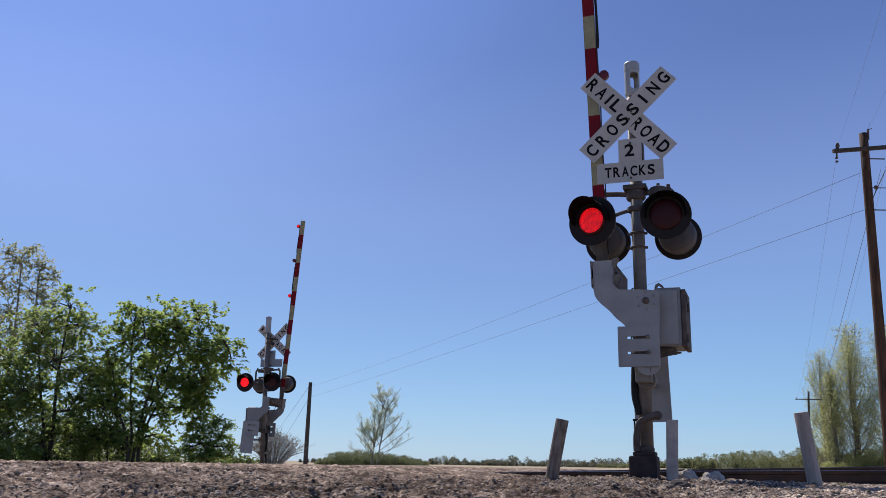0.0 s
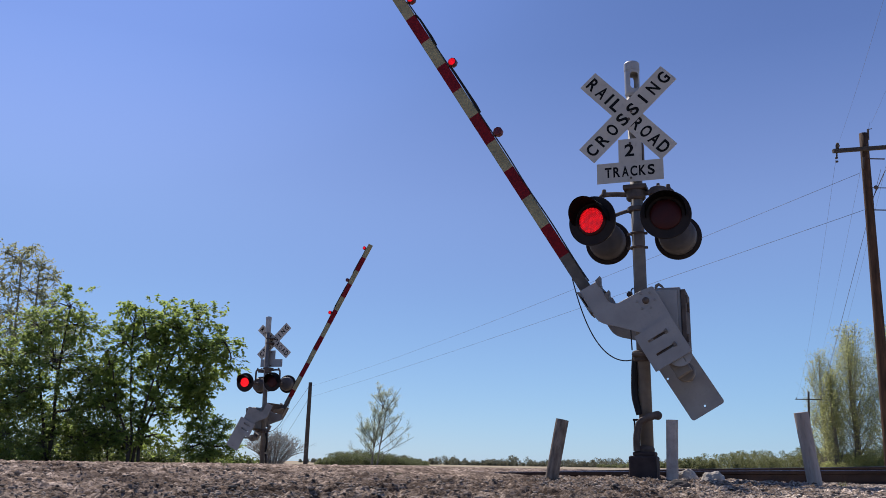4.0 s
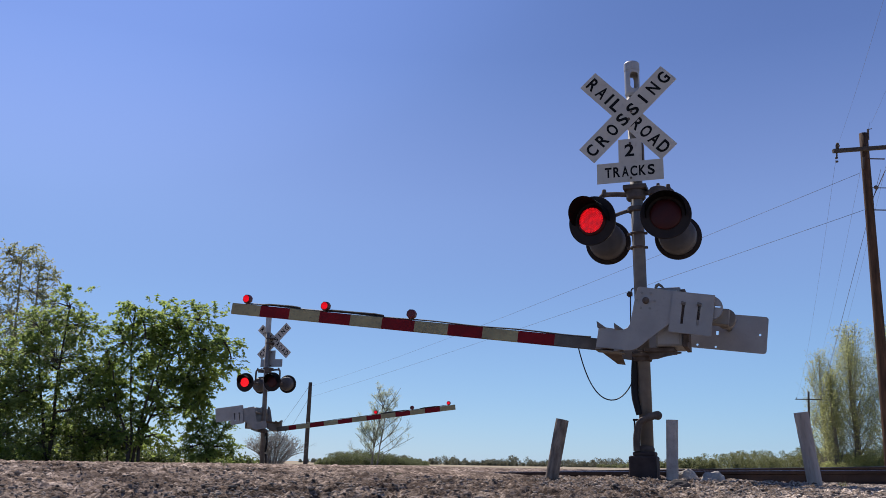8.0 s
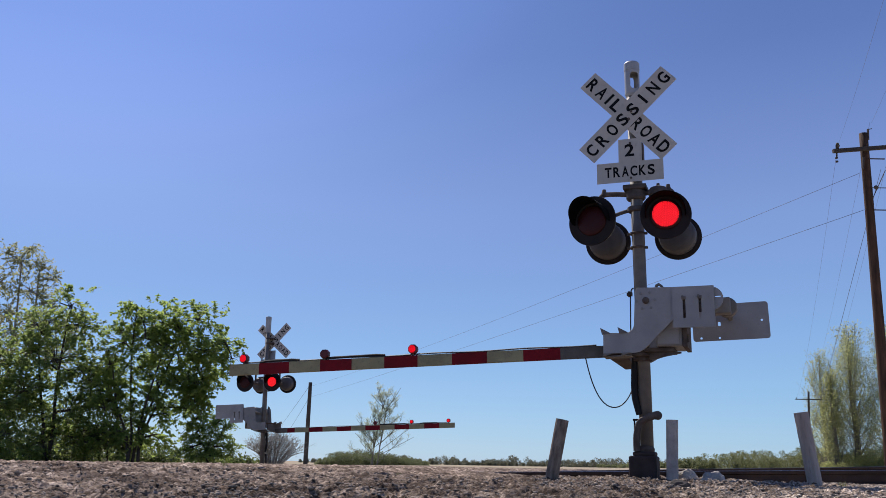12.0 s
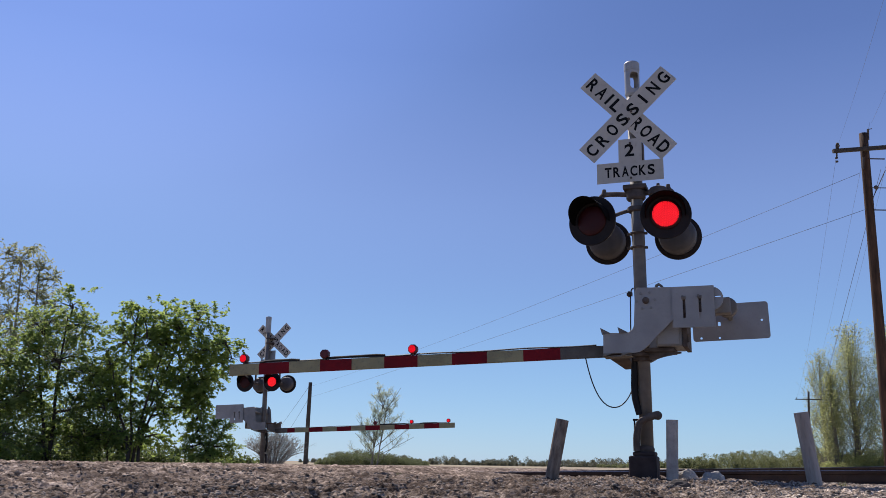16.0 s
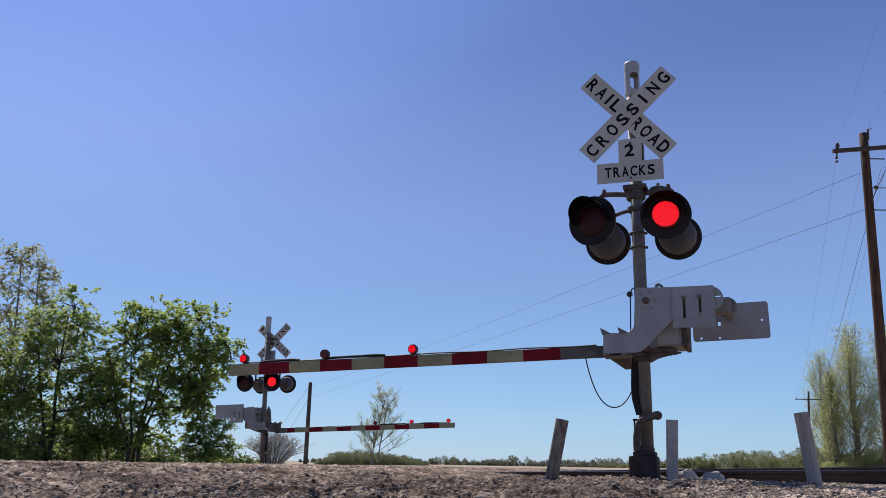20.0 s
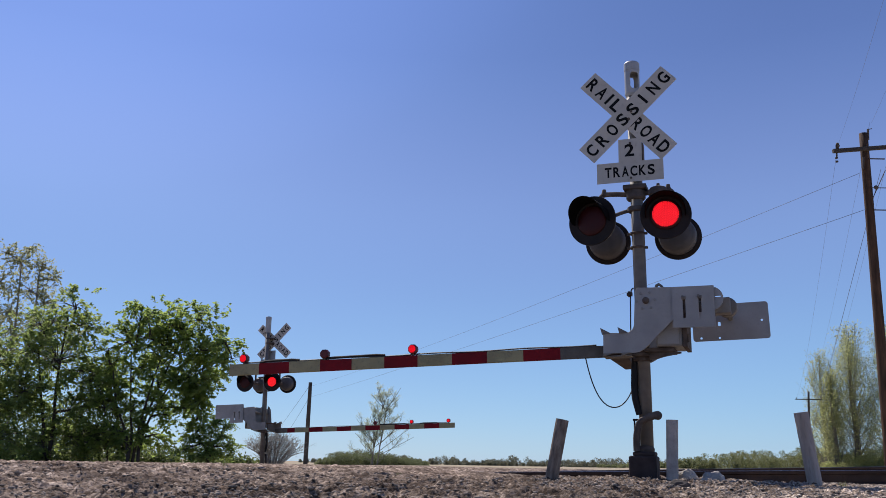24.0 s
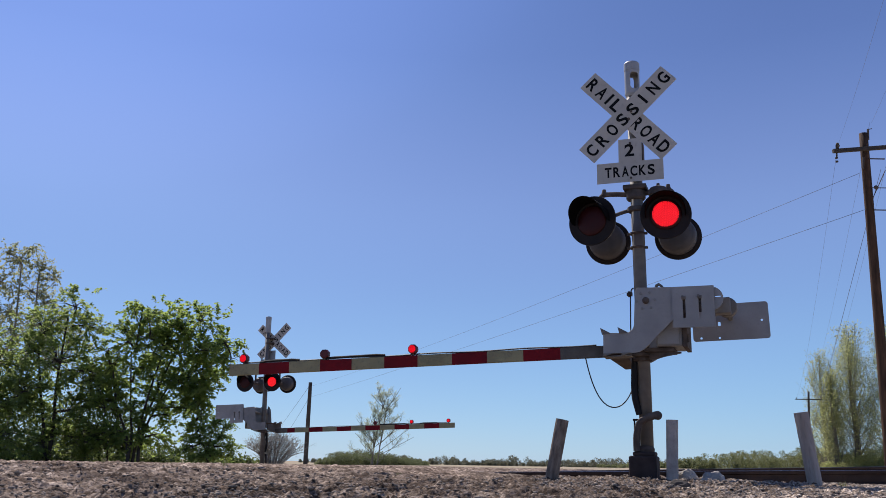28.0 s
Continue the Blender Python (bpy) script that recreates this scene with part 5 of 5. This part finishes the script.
def spray_set(tips, ways, per, length, size, seed, droop=0.5):
    """Leafy sprays: from each tip, leaves in pairs along a short twig that bends down, each a folded blade with shoulders."""
    rng = np.random.default_rng(seed)
    tips, ways = np.asarray(tips, float), np.asarray(ways, float)
    k = len(tips)
    d = unit(unit(ways) + rng.normal(0, 0.35, (k, 3)) + np.array((0, 0, 0.15)))
    u = np.tile((np.arange(per) + 0.5) / per, k)
    o, d = np.repeat(tips, per, 0), np.repeat(d, per, 0)
    n = len(o)
    ln = np.repeat(length * (0.6 + 0.8 * rng.random(k)), per)
    along = (u - 0.55) * ln
    o = o + d * along[:, None] + rng.normal(0, 0.22 * size, (n, 3))
    o[:, 2] -= droop * ln * u * u * 0.6
    side = unit(np.cross(d, (0, 0, 1.0)) + rng.normal(0, 0.15, (n, 3))) * np.where(np.arange(n) % 2, 1.0, -1.0)[:, None]
    a = unit(d * 0.55 + side * 0.75 + rng.normal(0, 0.25, (n, 3)) - np.array((0, 0, 0.35 * droop + 0.1)))
    nrm = unit(np.array((0, 0, 1.0)) + rng.normal(0, 0.42, (n, 3)))
    b = unit(np.cross(nrm, a))
    nrm = np.cross(a, b)
    s = (size * (0.65 + 0.7 * rng.random(n)))[:, None]
    o = o + a * s * 0.3
    v = np.stack([o - a * s * 0.45, o - a * s * 0.18 + b * s * 0.36 + nrm * s * 0.10, o + a * s * 0.20 + b * s * 0.30 + nrm * s * 0.05, o + a * s * 0.58 - nrm * s * 0.10,
                  o + a * s * 0.20 - b * s * 0.30 + nrm * s * 0.05, o - a * s * 0.18 - b * s * 0.36 + nrm * s * 0.10], 1).reshape(-1, 3)
    base = 6 * np.arange(n)[:, None]
    f = np.concatenate([base + np.array((0, 1, 2, 3)), base + np.array((0, 3, 4, 5))], 1).reshape(-1, 4)
    return v, f


def in_ball(rng, n, centre, radius, squash=0.85, shell=0.45):
    d = rng.normal(0, 1, (n, 3))
    d /= np.linalg.norm(d, axis=1, keepdims=True)
    r = shell + (1 - shell) * rng.random(n)
    d = d * r[:, None] * radius * (0.85 + 0.3 * rng.random((n, 1)))
    d[:, 2] *= squash
    return d + np.asarray(centre)


def tree(name, foot, stems, lobes, leafmat, bark, label, seed, size=0.15, density=1.0, spread=0.17, sway=None, category="tree", trunk=0.11, group="trees by the road", thin=1.0, root=0.06, droop=0.6):
    """lobes: (x, y, z, radius) of the boughs from the foot; stems: bends of the main stems."""
    rng = np.random.default_rng(seed)
    ob = thing(name, Matrix.Translation(foot), label, category, group)
    bm = bmesh.new()
    tips = []
    for st in stems:
        pts = smooth_path([(root * rng.normal(), root * rng.normal(), -0.5)] + [Vector(p) for p in st], 5)
        k = len(pts)
        tube(bm, pts, [trunk * (1 - 0.72 * i / (k - 1)) for i in range(k)], 8)
        tips.append(pts)
    part("trunk", bm, bark, ob, "", True)
    for li, (x, y, z, r) in enumerate(lobes):
        centre = Vector((x, y, z))
        best = min((p for t in tips for p in t[len(t) // 3:]), key=lambda p: (p - centre).length + 0.4 * max(0.0, p.z - centre.z + 0.3)).copy()
        bm = bmesh.new()
        mid = best.lerp(centre, 0.55) + Vector((rng.normal(), rng.normal(), 0.4)) * 0.10 * r
        tube(bm, smooth_path([best, mid, centre], 4), [0.05 * thin * (1 - 0.08 * i) for i in range(9)], 6)
        count = max(6, int(26 * r * r * density))
        cs = in_ball(rng, count, (x, y, z), r)
        for c in cs[:: 2]:
            s = centre.lerp(best, 0.5 * rng.random())
            tube(bm, [s, s.lerp(Vector(c), 0.55) + Vector((0, 0, 0.06 * r)), Vector(c)], [0.020 * thin, 0.013 * thin, 0.006 * thin], 4)
        bough = part("bough", bm, bark, ob, "leafy bough")
        tips.append([centre])
        # sprays round each twig's end, turned outwards from the bough's middle
        ends = np.repeat(cs, 3, 0) + rng.normal(0, spread, (3 * len(cs), 3)) * (1.1, 1.1, 0.6)
        v, f = spray_set(ends, ends - np.array((x, y, z - 0.1 * r)), 13, 0.46, size * 0.84, seed * 31 + li, droop)
        sheet("leaves", v, f, leafmat, bough)
        if sway:
            piv = best
            MOVES.append((bough, sway(li, piv, centre)))
    return ob


def gusts(lean, late):
    """Rows for boughs that stir and slowly lean over as the wind freshens; late: how far by the end, per bough."""
    def rows(i, pivot, centre):
        pivot = Vector((pivot.x * 0.4, 0, 1.2))
        out = []
        far = 0.33 * late[i % len(late)]
        for k in range(29):
            t = float(k)
            trend = 0.0 if t < 11 else min(1.0, (t - 11) / 14.5)
            a = far * trend + lean * (0.5 * math.sin(1.3 * t + i * 1.9) + 0.5 * math.sin(2.23 * t + i * 0.7))
            b = lean * 0.5 * math.sin(1.7 * t + 2.3 * i)
            out.append((t, Matrix.Translation(pivot) @ pose(0, 0, 0, b, a, 0) @ Matrix.Translation(-pivot)))
        return out
    return rows


tree("broadleaf_tree", (-12.6, 38, -0.1), [[(-0.12, 0, 1.0), (-0.35, 0.2, 2.4), (-0.5, 0.1, 4.6)], [(0.1, 0.1, 1.2), (0.55, -0.2, 3.0), (1.0, 0, 5.0)], [(0.35, -0.1, 1.0), (0.9, 0.1, 2.6), (2.1, 0.2, 4.6)], [(-0.35, 0.1, 1.0), (-0.9, 0.1, 2.4), (-1.2, 0, 4.0)], [(0.2, 0.2, 1.3), (0.7, 0.3, 3.0), (1.6, 0.2, 5.4)]],
     [(-0.45, 0.1, 6.55, 0.75), (0.75, 0.0, 5.9, 1.25), (2.35, -0.1, 6.05, 1.1), (3.4, 0.2, 5.05, 0.95), (2.75, -0.2, 3.4, 0.95), (1.5, 0.1, 4.5, 1.4), (-0.75, -0.2, 2.8, 0.8), (2.0, -0.1, 2.25, 0.6), (-0.95, 0.3, 5.0, 0.85), (0.2, -0.4, 1.0, 0.7), (2.6, -0.5, 4.6, 1.0), (0.1, 0.5, 4.0, 0.9), (1.6, -0.5, 5.5, 1.1), (0.2, -0.4, 5.1, 1.0), (1.7, -0.3, 3.3, 0.9), (-0.1, -0.3, 6.0, 0.7), (3.8, 0.0, 4.3, 0.6), (2.2, 0.0, 3.6, 1.0), (0.6, 0.2, 3.4, 0.8), (2.7, -0.2, 2.6, 0.6), (-1.3, 0.0, 4.0, 0.8), (-0.5, 0.4, 3.6, 0.8), (1.0, 0.6, 2.3, 0.7), (2.1, 0.4, 2.6, 0.8), (0.3, 0.1, 1.7, 0.5), (-1.5, -0.2, 2.2, 0.8), (0.9, 0.3, 1.2, 0.75), (-0.3, 0.4, 0.7, 0.6), (-0.9, 0.0, 1.2, 0.9), (0.9, -0.3, 2.6, 0.8), (-0.2, -0.3, 2.2, 0.7), (1.3, -0.2, 2.0, 0.55), (2.6, -0.2, 3.0, 0.6), (0.4, 0.2, 4.6, 0.9), (2.9, 0.0, 4.2, 0.9), (-1.0, -0.2, 3.2, 0.7), (-1.45, 0.0, 4.7, 0.7), (-1.1, 0.0, 5.6, 0.6), (2.4, 0.0, 2.9, 0.8), (2.7, -0.2, 2.0, 0.65), (2.2, 0.1, 1.4, 0.6)],
     LEAF, BARK, "leafy green maple tree with several stems", 5, 0.155, 0.86, 0.16, gusts(0.35, [10, 7, 4, 1.5, 1, 3.5, 1, 0.5, 9, 0, 2, 2.5, 5, 7, 1.5, 9.5, 1, 1, 2.5, 0.5, 6, 4, 0.5, 0.5, 0, 1, 0, 0, 0]), trunk=0.078, root=0.2)
tree("broadleaf_tree", (-16.3, 38.5, -0.4), [[(0.1, 0, 1.5), (0.0, 0.1, 3.5), (0.2, 0.0, 6.4)], [(-0.2, 0, 1.2), (-0.7, 0.2, 3.2), (-0.9, 0, 5.0)]],
     [(0.2, 0, 7.0, 0.95), (-0.8, 0.2, 6.0, 1.3), (0.95, -0.1, 6.0, 1.05), (0.0, -0.3, 4.5, 1.6), (1.35, 0.2, 4.1, 1.15), (-1.3, 0.0, 3.0, 1.5), (0.8, -0.2, 2.4, 1.4), (-0.3, 0, 1.1, 1.4), (1.5, 0.3, 1.1, 0.95), (-1.4, 0.1, 4.9, 1.0)],
     LEAFDARK, BARK, "dense dark green tree at the edge of the thicket", 9, 0.145, 0.98, 0.18, gusts(0.35, [8, 5, 8, 3.5, 4, 1, 1, 0, 0, 3]))
tree("poplar_tree", (-22.1, 46, -0.1), [[(0.0, 0, 3), (0.15, 0.1, 6.5), (0.1, 0, 10.4)], [(0.6, 0, 3), (1.0, 0.2, 6.0), (1.1, 0, 9.6)], [(-0.8, 0, 3), (-1.2, 0.2, 6.0), (-1.3, 0, 9.0)]],
     [(0.0, 0, 10.2, 0.75), (1.15, 0.1, 9.9, 0.7), (-0.8, 0.2, 9.0, 0.85), (0.7, 0, 8.6, 0.9), (1.6, 0.1, 8.0, 0.7), (-0.3, -0.1, 7.4, 1.0), (0.9, 0.1, 6.7, 1.0), (-1.5, 0, 7.2, 0.9), (2.3, 0.2, 7.1, 0.8), (0.0, 0, 5.6, 1.3), (2.0, 0, 5.4, 1.1), (3.3, 0.1, 6.1, 0.8), (-0.9, 0, 10.6, 0.6), (0.6, 0, 10.9, 0.5), (-1.9, 0, 9.6, 0.7), (-2.4, 0, 8.4, 0.8), (1.9, 0, 9.2, 0.55), (-2.6, 0, 6.4, 1.0)],
     LEAFOLIVE, PALEBARK, "tall thin poplar with sparse olive spring leaves", 18, 0.12, 1.55, 0.22, gusts(0.3, [0.6, 0.6, 0.5, 0.4]), trunk=0.11)
tree("broadleaf_tree", (-19.0, 37, -0.1), [[(0.1, 0, 1.5), (0.1, 0.1, 4.2)], [(-0.3, 0, 1.2), (-0.6, 0.2, 3.2)]],
     [(0.1, 0, 4.9, 1.2), (-0.9, 0.2, 4.0, 1.2), (0.9, -0.1, 3.9, 1.2), (0.0, -0.3, 2.7, 1.4), (1.3, 0.2, 2.2, 1.3), (-1.0, 0.0, 2.0, 1.2), (0.5, -0.2, 0.9, 1.2), (1.9, -0.3, 0.9, 1.0), (2.2, 0.2, 3.0, 1.0)],
     LEAFDARK, BARK, "bushy dark green tree in the thicket", 21, 0.145, 1.05, 0.19, gusts(0.4, [2, 2, 2, 1, 0, 0]))
tree("dark_shrub", (-14.2, 39.5, -0.1), [[(0.0, 0, 1.0), (0.1, 0.1, 2.6)]], [(0, 0, 2.6, 0.8), (0.3, 0, 1.6, 0.9), (-0.4, 0.1, 1.0, 0.9), (0.8, 0, 0.8, 0.8), (-1.0, 0, 2.6, 0.9), (-1.2, 0.2, 3.7, 0.8), (-1.5, 0.3, 1.4, 0.9), (-0.3, 0.2, 3.6, 0.8)], LEAFSHADE, BARK, "dark green shrub under the trees, deepened for shade", 27, 0.12, 1.8, 0.18, None, "shrub", 0.06)
tree("green_shrub", (-9.25, 37, -0.1), [[(0.0, 0, 0.5), (0.1, 0.1, 1.5)], [(0.1, 0, 0.5), (0.5, 0.1, 1.4)], [(-0.1, 0, 0.5), (-0.6, 0.1, 1.2)]], [(0.0, 0, 0.75, 0.6), (0.5, 0.1, 1.15, 0.42), (-0.5, 0, 1.05, 0.45), (0.85, 0, 0.7, 0.45), (-0.9, 0.1, 0.6, 0.5), (0.1, 0, 1.5, 0.38), (0.35, 0.1, 1.75, 0.22), (-0.35, 0, 1.5, 0.25), (0.7, 0, 1.5, 0.22), (-0.3, -0.1, 0.4, 0.5), (0.45, -0.1, 0.4, 0.5)], LEAF, BARK, "bushy green shrub beside the far signal", 33, 0.10, 3.0, 0.12, gusts(0.8, [1]), "shrub", 0.04)


def twig_shrub(foot, width, height, seed):
    """A dome of bare forking twigs fanning out from the foot."""
    rng = np.random.default_rng(seed)
    ob = thing("bare_shrub", Matrix.Translation(foot), "pale bare twiggy shrub beyond the crossing", "shrub", "trees by the road")
    bm = bmesh.new()
    ends = []
    for k in range(85):
        a, lean = rng.random() * 6.283, rng.random() ** 0.7
        tip = Vector((math.cos(a) * width * 0.5 * lean, math.sin(a) * width * 0.4 * lean, height * math.sqrt(max(0.12, 1 - 0.85 * lean * lean)) * (0.8 + 0.2 * rng.random())))
        base = Vector((math.cos(a) * 0.15, math.sin(a) * 0.15, -0.3))
        mid = base.lerp(tip, 0.5) + Vector((0, 0, 0.14 * height))
        tube(bm, smooth_path([base, mid, tip], 4), [0.028 * (1 - 0.09 * i) for i in range(9)], 4)
        for j in range(7):
            f = 0.3 + 0.65 * rng.random()
            s = base.lerp(mid, f * 2) if f < 0.5 else mid.lerp(tip, f * 2 - 1)
            e = s + Vector((rng.normal() * 0.3, rng.normal() * 0.3, 0.18 + 0.3 * rng.random()))
            tube(bm, [s, s.lerp(e, 0.5) + Vector((0, 0, -0.03)), e], [0.015, 0.012, 0.008], 4)
            ends.append(e[:])
        ends.append(tip[:])
    part("branchwork", bm, PALEBARK, ob, "fan of bare pale twigs")
    v, f = leaf_set(np.array(ends), 0.10, 6, 0.055, seed)
    sheet("buds", v, f, LEAFBUD, ob, "small pale buds")
    return ob


twig_shrub((-10.75, 60, -0.3), 4.4, 2.35, 41)


def sparse_tree(foot, height, label, seed):
    """A thin tree with two stems, twigs that fork three times, and a haze of tiny pale leaves over its upper half."""
    rng = np.random.default_rng(seed)
    ob = thing("sapling_tree", Matrix.Translation(foot), label, "tree", "trees by the road")
    ends, low = [], []
    bm = bmesh.new()

    def grow(p, d, ln, r, level, bare):
        q1 = p + d * ln * 0.5 + Vector(rng.normal(0, 0.05, 3)) * ln
        q2 = q1 + (d + Vector((0, 0, 0.12))).normalized() * ln * 0.5
        tube(bm, [p, q1, q2], [r, r * 0.75, r * 0.45], 6 if level < 2 else 4)
        if level >= 2:
            (low if bare else ends).extend([q1, q2, q1.lerp(q2, 0.5)])
        if level >= 3:
            return
        for k in range(5 if level else 12):
            f = (0.34 if level == 0 else 0.25) + 0.64 * rng.random()
            s = p.lerp(q1, f * 2) if f < 0.5 else q1.lerp(q2, f * 2 - 1)
            side = Vector((rng.normal(), rng.normal() * 0.7, 0.35 + 0.5 * rng.random())).normalized()
            grow(s, (d * 0.45 + side * 0.85).normalized(), ln * (0.28 + 0.16 * rng.random()) * (1.15 - 0.35 * f), r * 0.48, level + 1, bare)

    for dx, k, lean in ((0.0, 0.80, 0.24), (0.42, 0.84, 0.17), (0.2, 0.62, 0.0)):
        grow(Vector((dx, 0, -0.5)), Vector((lean, 0.02, 1)).normalized(), height * k, 0.046, 0, False)
    for p, d, k in (((0.42, 0, 0.3), (1.0, 0.1, 0.75), 0.42), ((0.5, 0, 0.9), (1.0, -0.1, 0.42), 0.40), ((0.6, 0, 1.2), (1.0, 0.2, 0.62), 0.45), ((0.1, 0, 0.6), (-1.0, 0.1, 0.55), 0.30), ((0.1, 0, 1.3), (-0.9, -0.1, 0.7), 0.24)):
        grow(Vector(p), Vector(d).normalized(), height * k, 0.020, 1, True)
    part("branchwork", bm, TWIG, ob, "thin forking branches")
    pts = np.array([e[:] for e in ends] + [e[:] for e in low[:: 3]])
    v, f = spray_set(pts, rng.normal(0, 1, pts.shape) + (0, 0, 0.8), 6, 0.40, 0.042, seed, 0.3)
    sheet("leaves", v, f, LEAFYOUNG, ob, "sparse pale young leaves")
    return ob


sparse_tree((-4.55, 60, -0.4), 5.95, "slender young tree with sparse spring leaves", 4)


def poplar(foot, height, width, seed):
    """A tall poplar: steep limbs fan out from the trunk to a long oval crown of small leaf clumps, thinner to the top."""
    rng = np.random.default_rng(seed)
    ob = thing("poplar_tree", Matrix.Translation(foot), "tall poplar with thin olive young leaves", "tree", "poplars beyond the track")
    bm = bmesh.new()
    tube(bm, [(0, 0, -1), (0.2, 0, height * 0.3), (-0.1, 0.2, height * 0.6), (0.1, 0, height * 0.97)], [0.40, 0.30, 0.18, 0.03], 8)
    bark = (PALEBARK, TWIG)[seed % 2]
    part("trunk", bm, bark, ob, "", True)
    bm = bmesh.new()
    cs, ways = [], []
    reach = lambda u: width * float(np.interp(u, (0.0, 0.15, 0.38, 0.62, 0.82, 0.95, 1.0), (0.80, 0.95, 1.0, 0.92, 0.74, 0.44, 0.16)))
    for k in range(112):
        u0 = 0.03 + 0.74 * rng.random()
        u1 = min(0.985, u0 + 0.12 + 0.22 * rng.random() + 0.10 * u0 * rng.random())
        a = rng.random() * 2 * math.pi
        out = reach(u1) * (0.22 + 0.78 * math.sqrt(rng.random())) * (0.85 + 0.3 * rng.random())
        p = Vector((0.03, 0, height * u0))
        tip = Vector((math.cos(a) * out, math.sin(a) * out, height * u1))
        bend = p.lerp(tip, 0.5) + Vector((math.cos(a), math.sin(a), 0)) * out * 0.18
        tube(bm, [p, bend, tip], [0.046 * (1.2 - u0), 0.028 * (1.2 - u0), 0.008], 4)
        for f in (0.45, 0.58, 0.70, 0.80, 0.90, 1.0):
            q0 = p.lerp(bend, f * 2) if f < 0.5 else bend.lerp(tip, f * 2 - 1)
            for j in range(6):
                q = q0 + Vector((rng.normal() * 0.46, rng.normal() * 0.46, rng.normal() * 0.50))
                if q.z < height * 1.01:
                    cs.append(q[:])
                    ways.append((q.x - p.x, q.y - p.y, 1.6 + abs(q.x)))
                    if j == 0:
                        tube(bm, [q0, q], [0.016, 0.007], 3)
    part("limbwork", bm, bark, ob, "steep rising limbs")
    v, f = spray_set(np.array(cs), np.array(ways), 2, 0.50, 0.185, seed, -0.1)
    sheet("crown", v, f, LEAFPALE, ob, "thin olive green crown")
    return ob


for px, py, top, w, sd_ in ((54.6, 127, 13.6, 2.0, 1), (56.2, 134, 17.4, 2.9, 2), (57.9, 128, 18.2, 3.6, 3), (60.4, 133, 21.6, 4.4, 4), (62.8, 127, 20.6, 4.4, 5), (65.6, 132, 20.2, 4.6, 6), (68.8, 128, 19.2, 4.6, 7), (72.0, 131, 18.4, 4.4, 8)):
    poplar((px, py, -0.9), top + 0.9, w, 60 + sd_)


def scrub(name, x0, x1, y, z, heights, mat, label, seed, size=0.7, count=160, per=60, deep=10, ragged=0.75, leaves=4):
    """A line of bushes and low trees with rounded heads and an uneven top, one mesh."""
    rng = np.random.default_rng(seed)
    cs = []
    for k in range(count):
        x = x0 + (x1 - x0) * rng.random()
        f = (x - x0) / (x1 - x0)
        hh = np.interp(f, np.linspace(0, 1, len(heights)), heights) * (1.2 - ragged + ragged * rng.random() ** 1.5)
        yy = y + deep * (rng.random() - 0.5)
        w = max(0.3, hh * (0.32 + 0.3 * rng.random()))
        u = rng.random(per)
        a = rng.random(per) * 6.283
        r = w * np.sqrt(np.clip(1 - (2 * u - 0.9) ** 2 * 0.85, 0.02, 1)) * np.sqrt(rng.random(per))
        cs.append(np.stack([x + np.cos(a) * r, yy + np.sin(a) * r, z + hh * u], -1))
    v, f = leaf_set(np.concatenate(cs), size * 0.9, leaves, size, seed)
    return tagged(sheet(name, v, f, mat), label, "bushes", kind="stuff")


scrub("undergrowth", -27, -8.2, 41.5, -0.4, (1.6, 1.5, 1.4, 1.6, 1.3, 0.9, 0.7), LEAFSHADE, "low undergrowth beneath the trees, darkened for shade", 70, 0.13, 150, 40, 3)
scrub("thicket", -19.5, -2.0, 150, -0.8, (0.8, 1.9, 2.4, 2.4, 2.2, 1.8, 1.4, 1.1), LEAFMOUND, "low green bushes beyond the crossing", 71, 0.15, 330, 60, 12, 0.6, 5)
scrub("undergrowth", 52.5, 70, 126, -0.4, (1.2, 2.8, 4.2, 5.0, 5.4), LEAFPALE, "pale green growth at the foot of the poplars", 75, 0.12, 190, 90, 6)
# extra bushes added behind the trees to close sky gaps and stop low sun
scrub("undergrowth", -32, -15.2, 47, -0.4, (5.0, 4.8, 4.4, 4.0, 3.0), LEAFSHADE, "dense thicket added behind the trees to block light", 76, 0.15, 80, 55, 3)
scrub("distant_trees", -60, 110, 420, -0.4, (1.2, 1.6, 3.0, 1.5, 3.8, 1.8, 4.2, 1.6, 2.4, 4.4, 1.5, 3.6, 2.0, 4.0, 2.4, 3.6, 3.2), LEAFFAR, "far line of low trees on the horizon", 72, 0.36, 420, 80, 60, 0.9, 4)
scrub("distant_trees", 40, 150, 230, -0.4, (0.6, 1.3, 3.4, 4.4, 5.4, 4.6, 5.2, 5.8, 7.0), LEAFEDGE, "line of scrub trees beyond the field", 73, 0.22, 380, 110, 25, 0.7, 8)


# ---- moving things ----
def motions():
    for ob, rows in MOVES:
        walk(ob, rows)


motions()
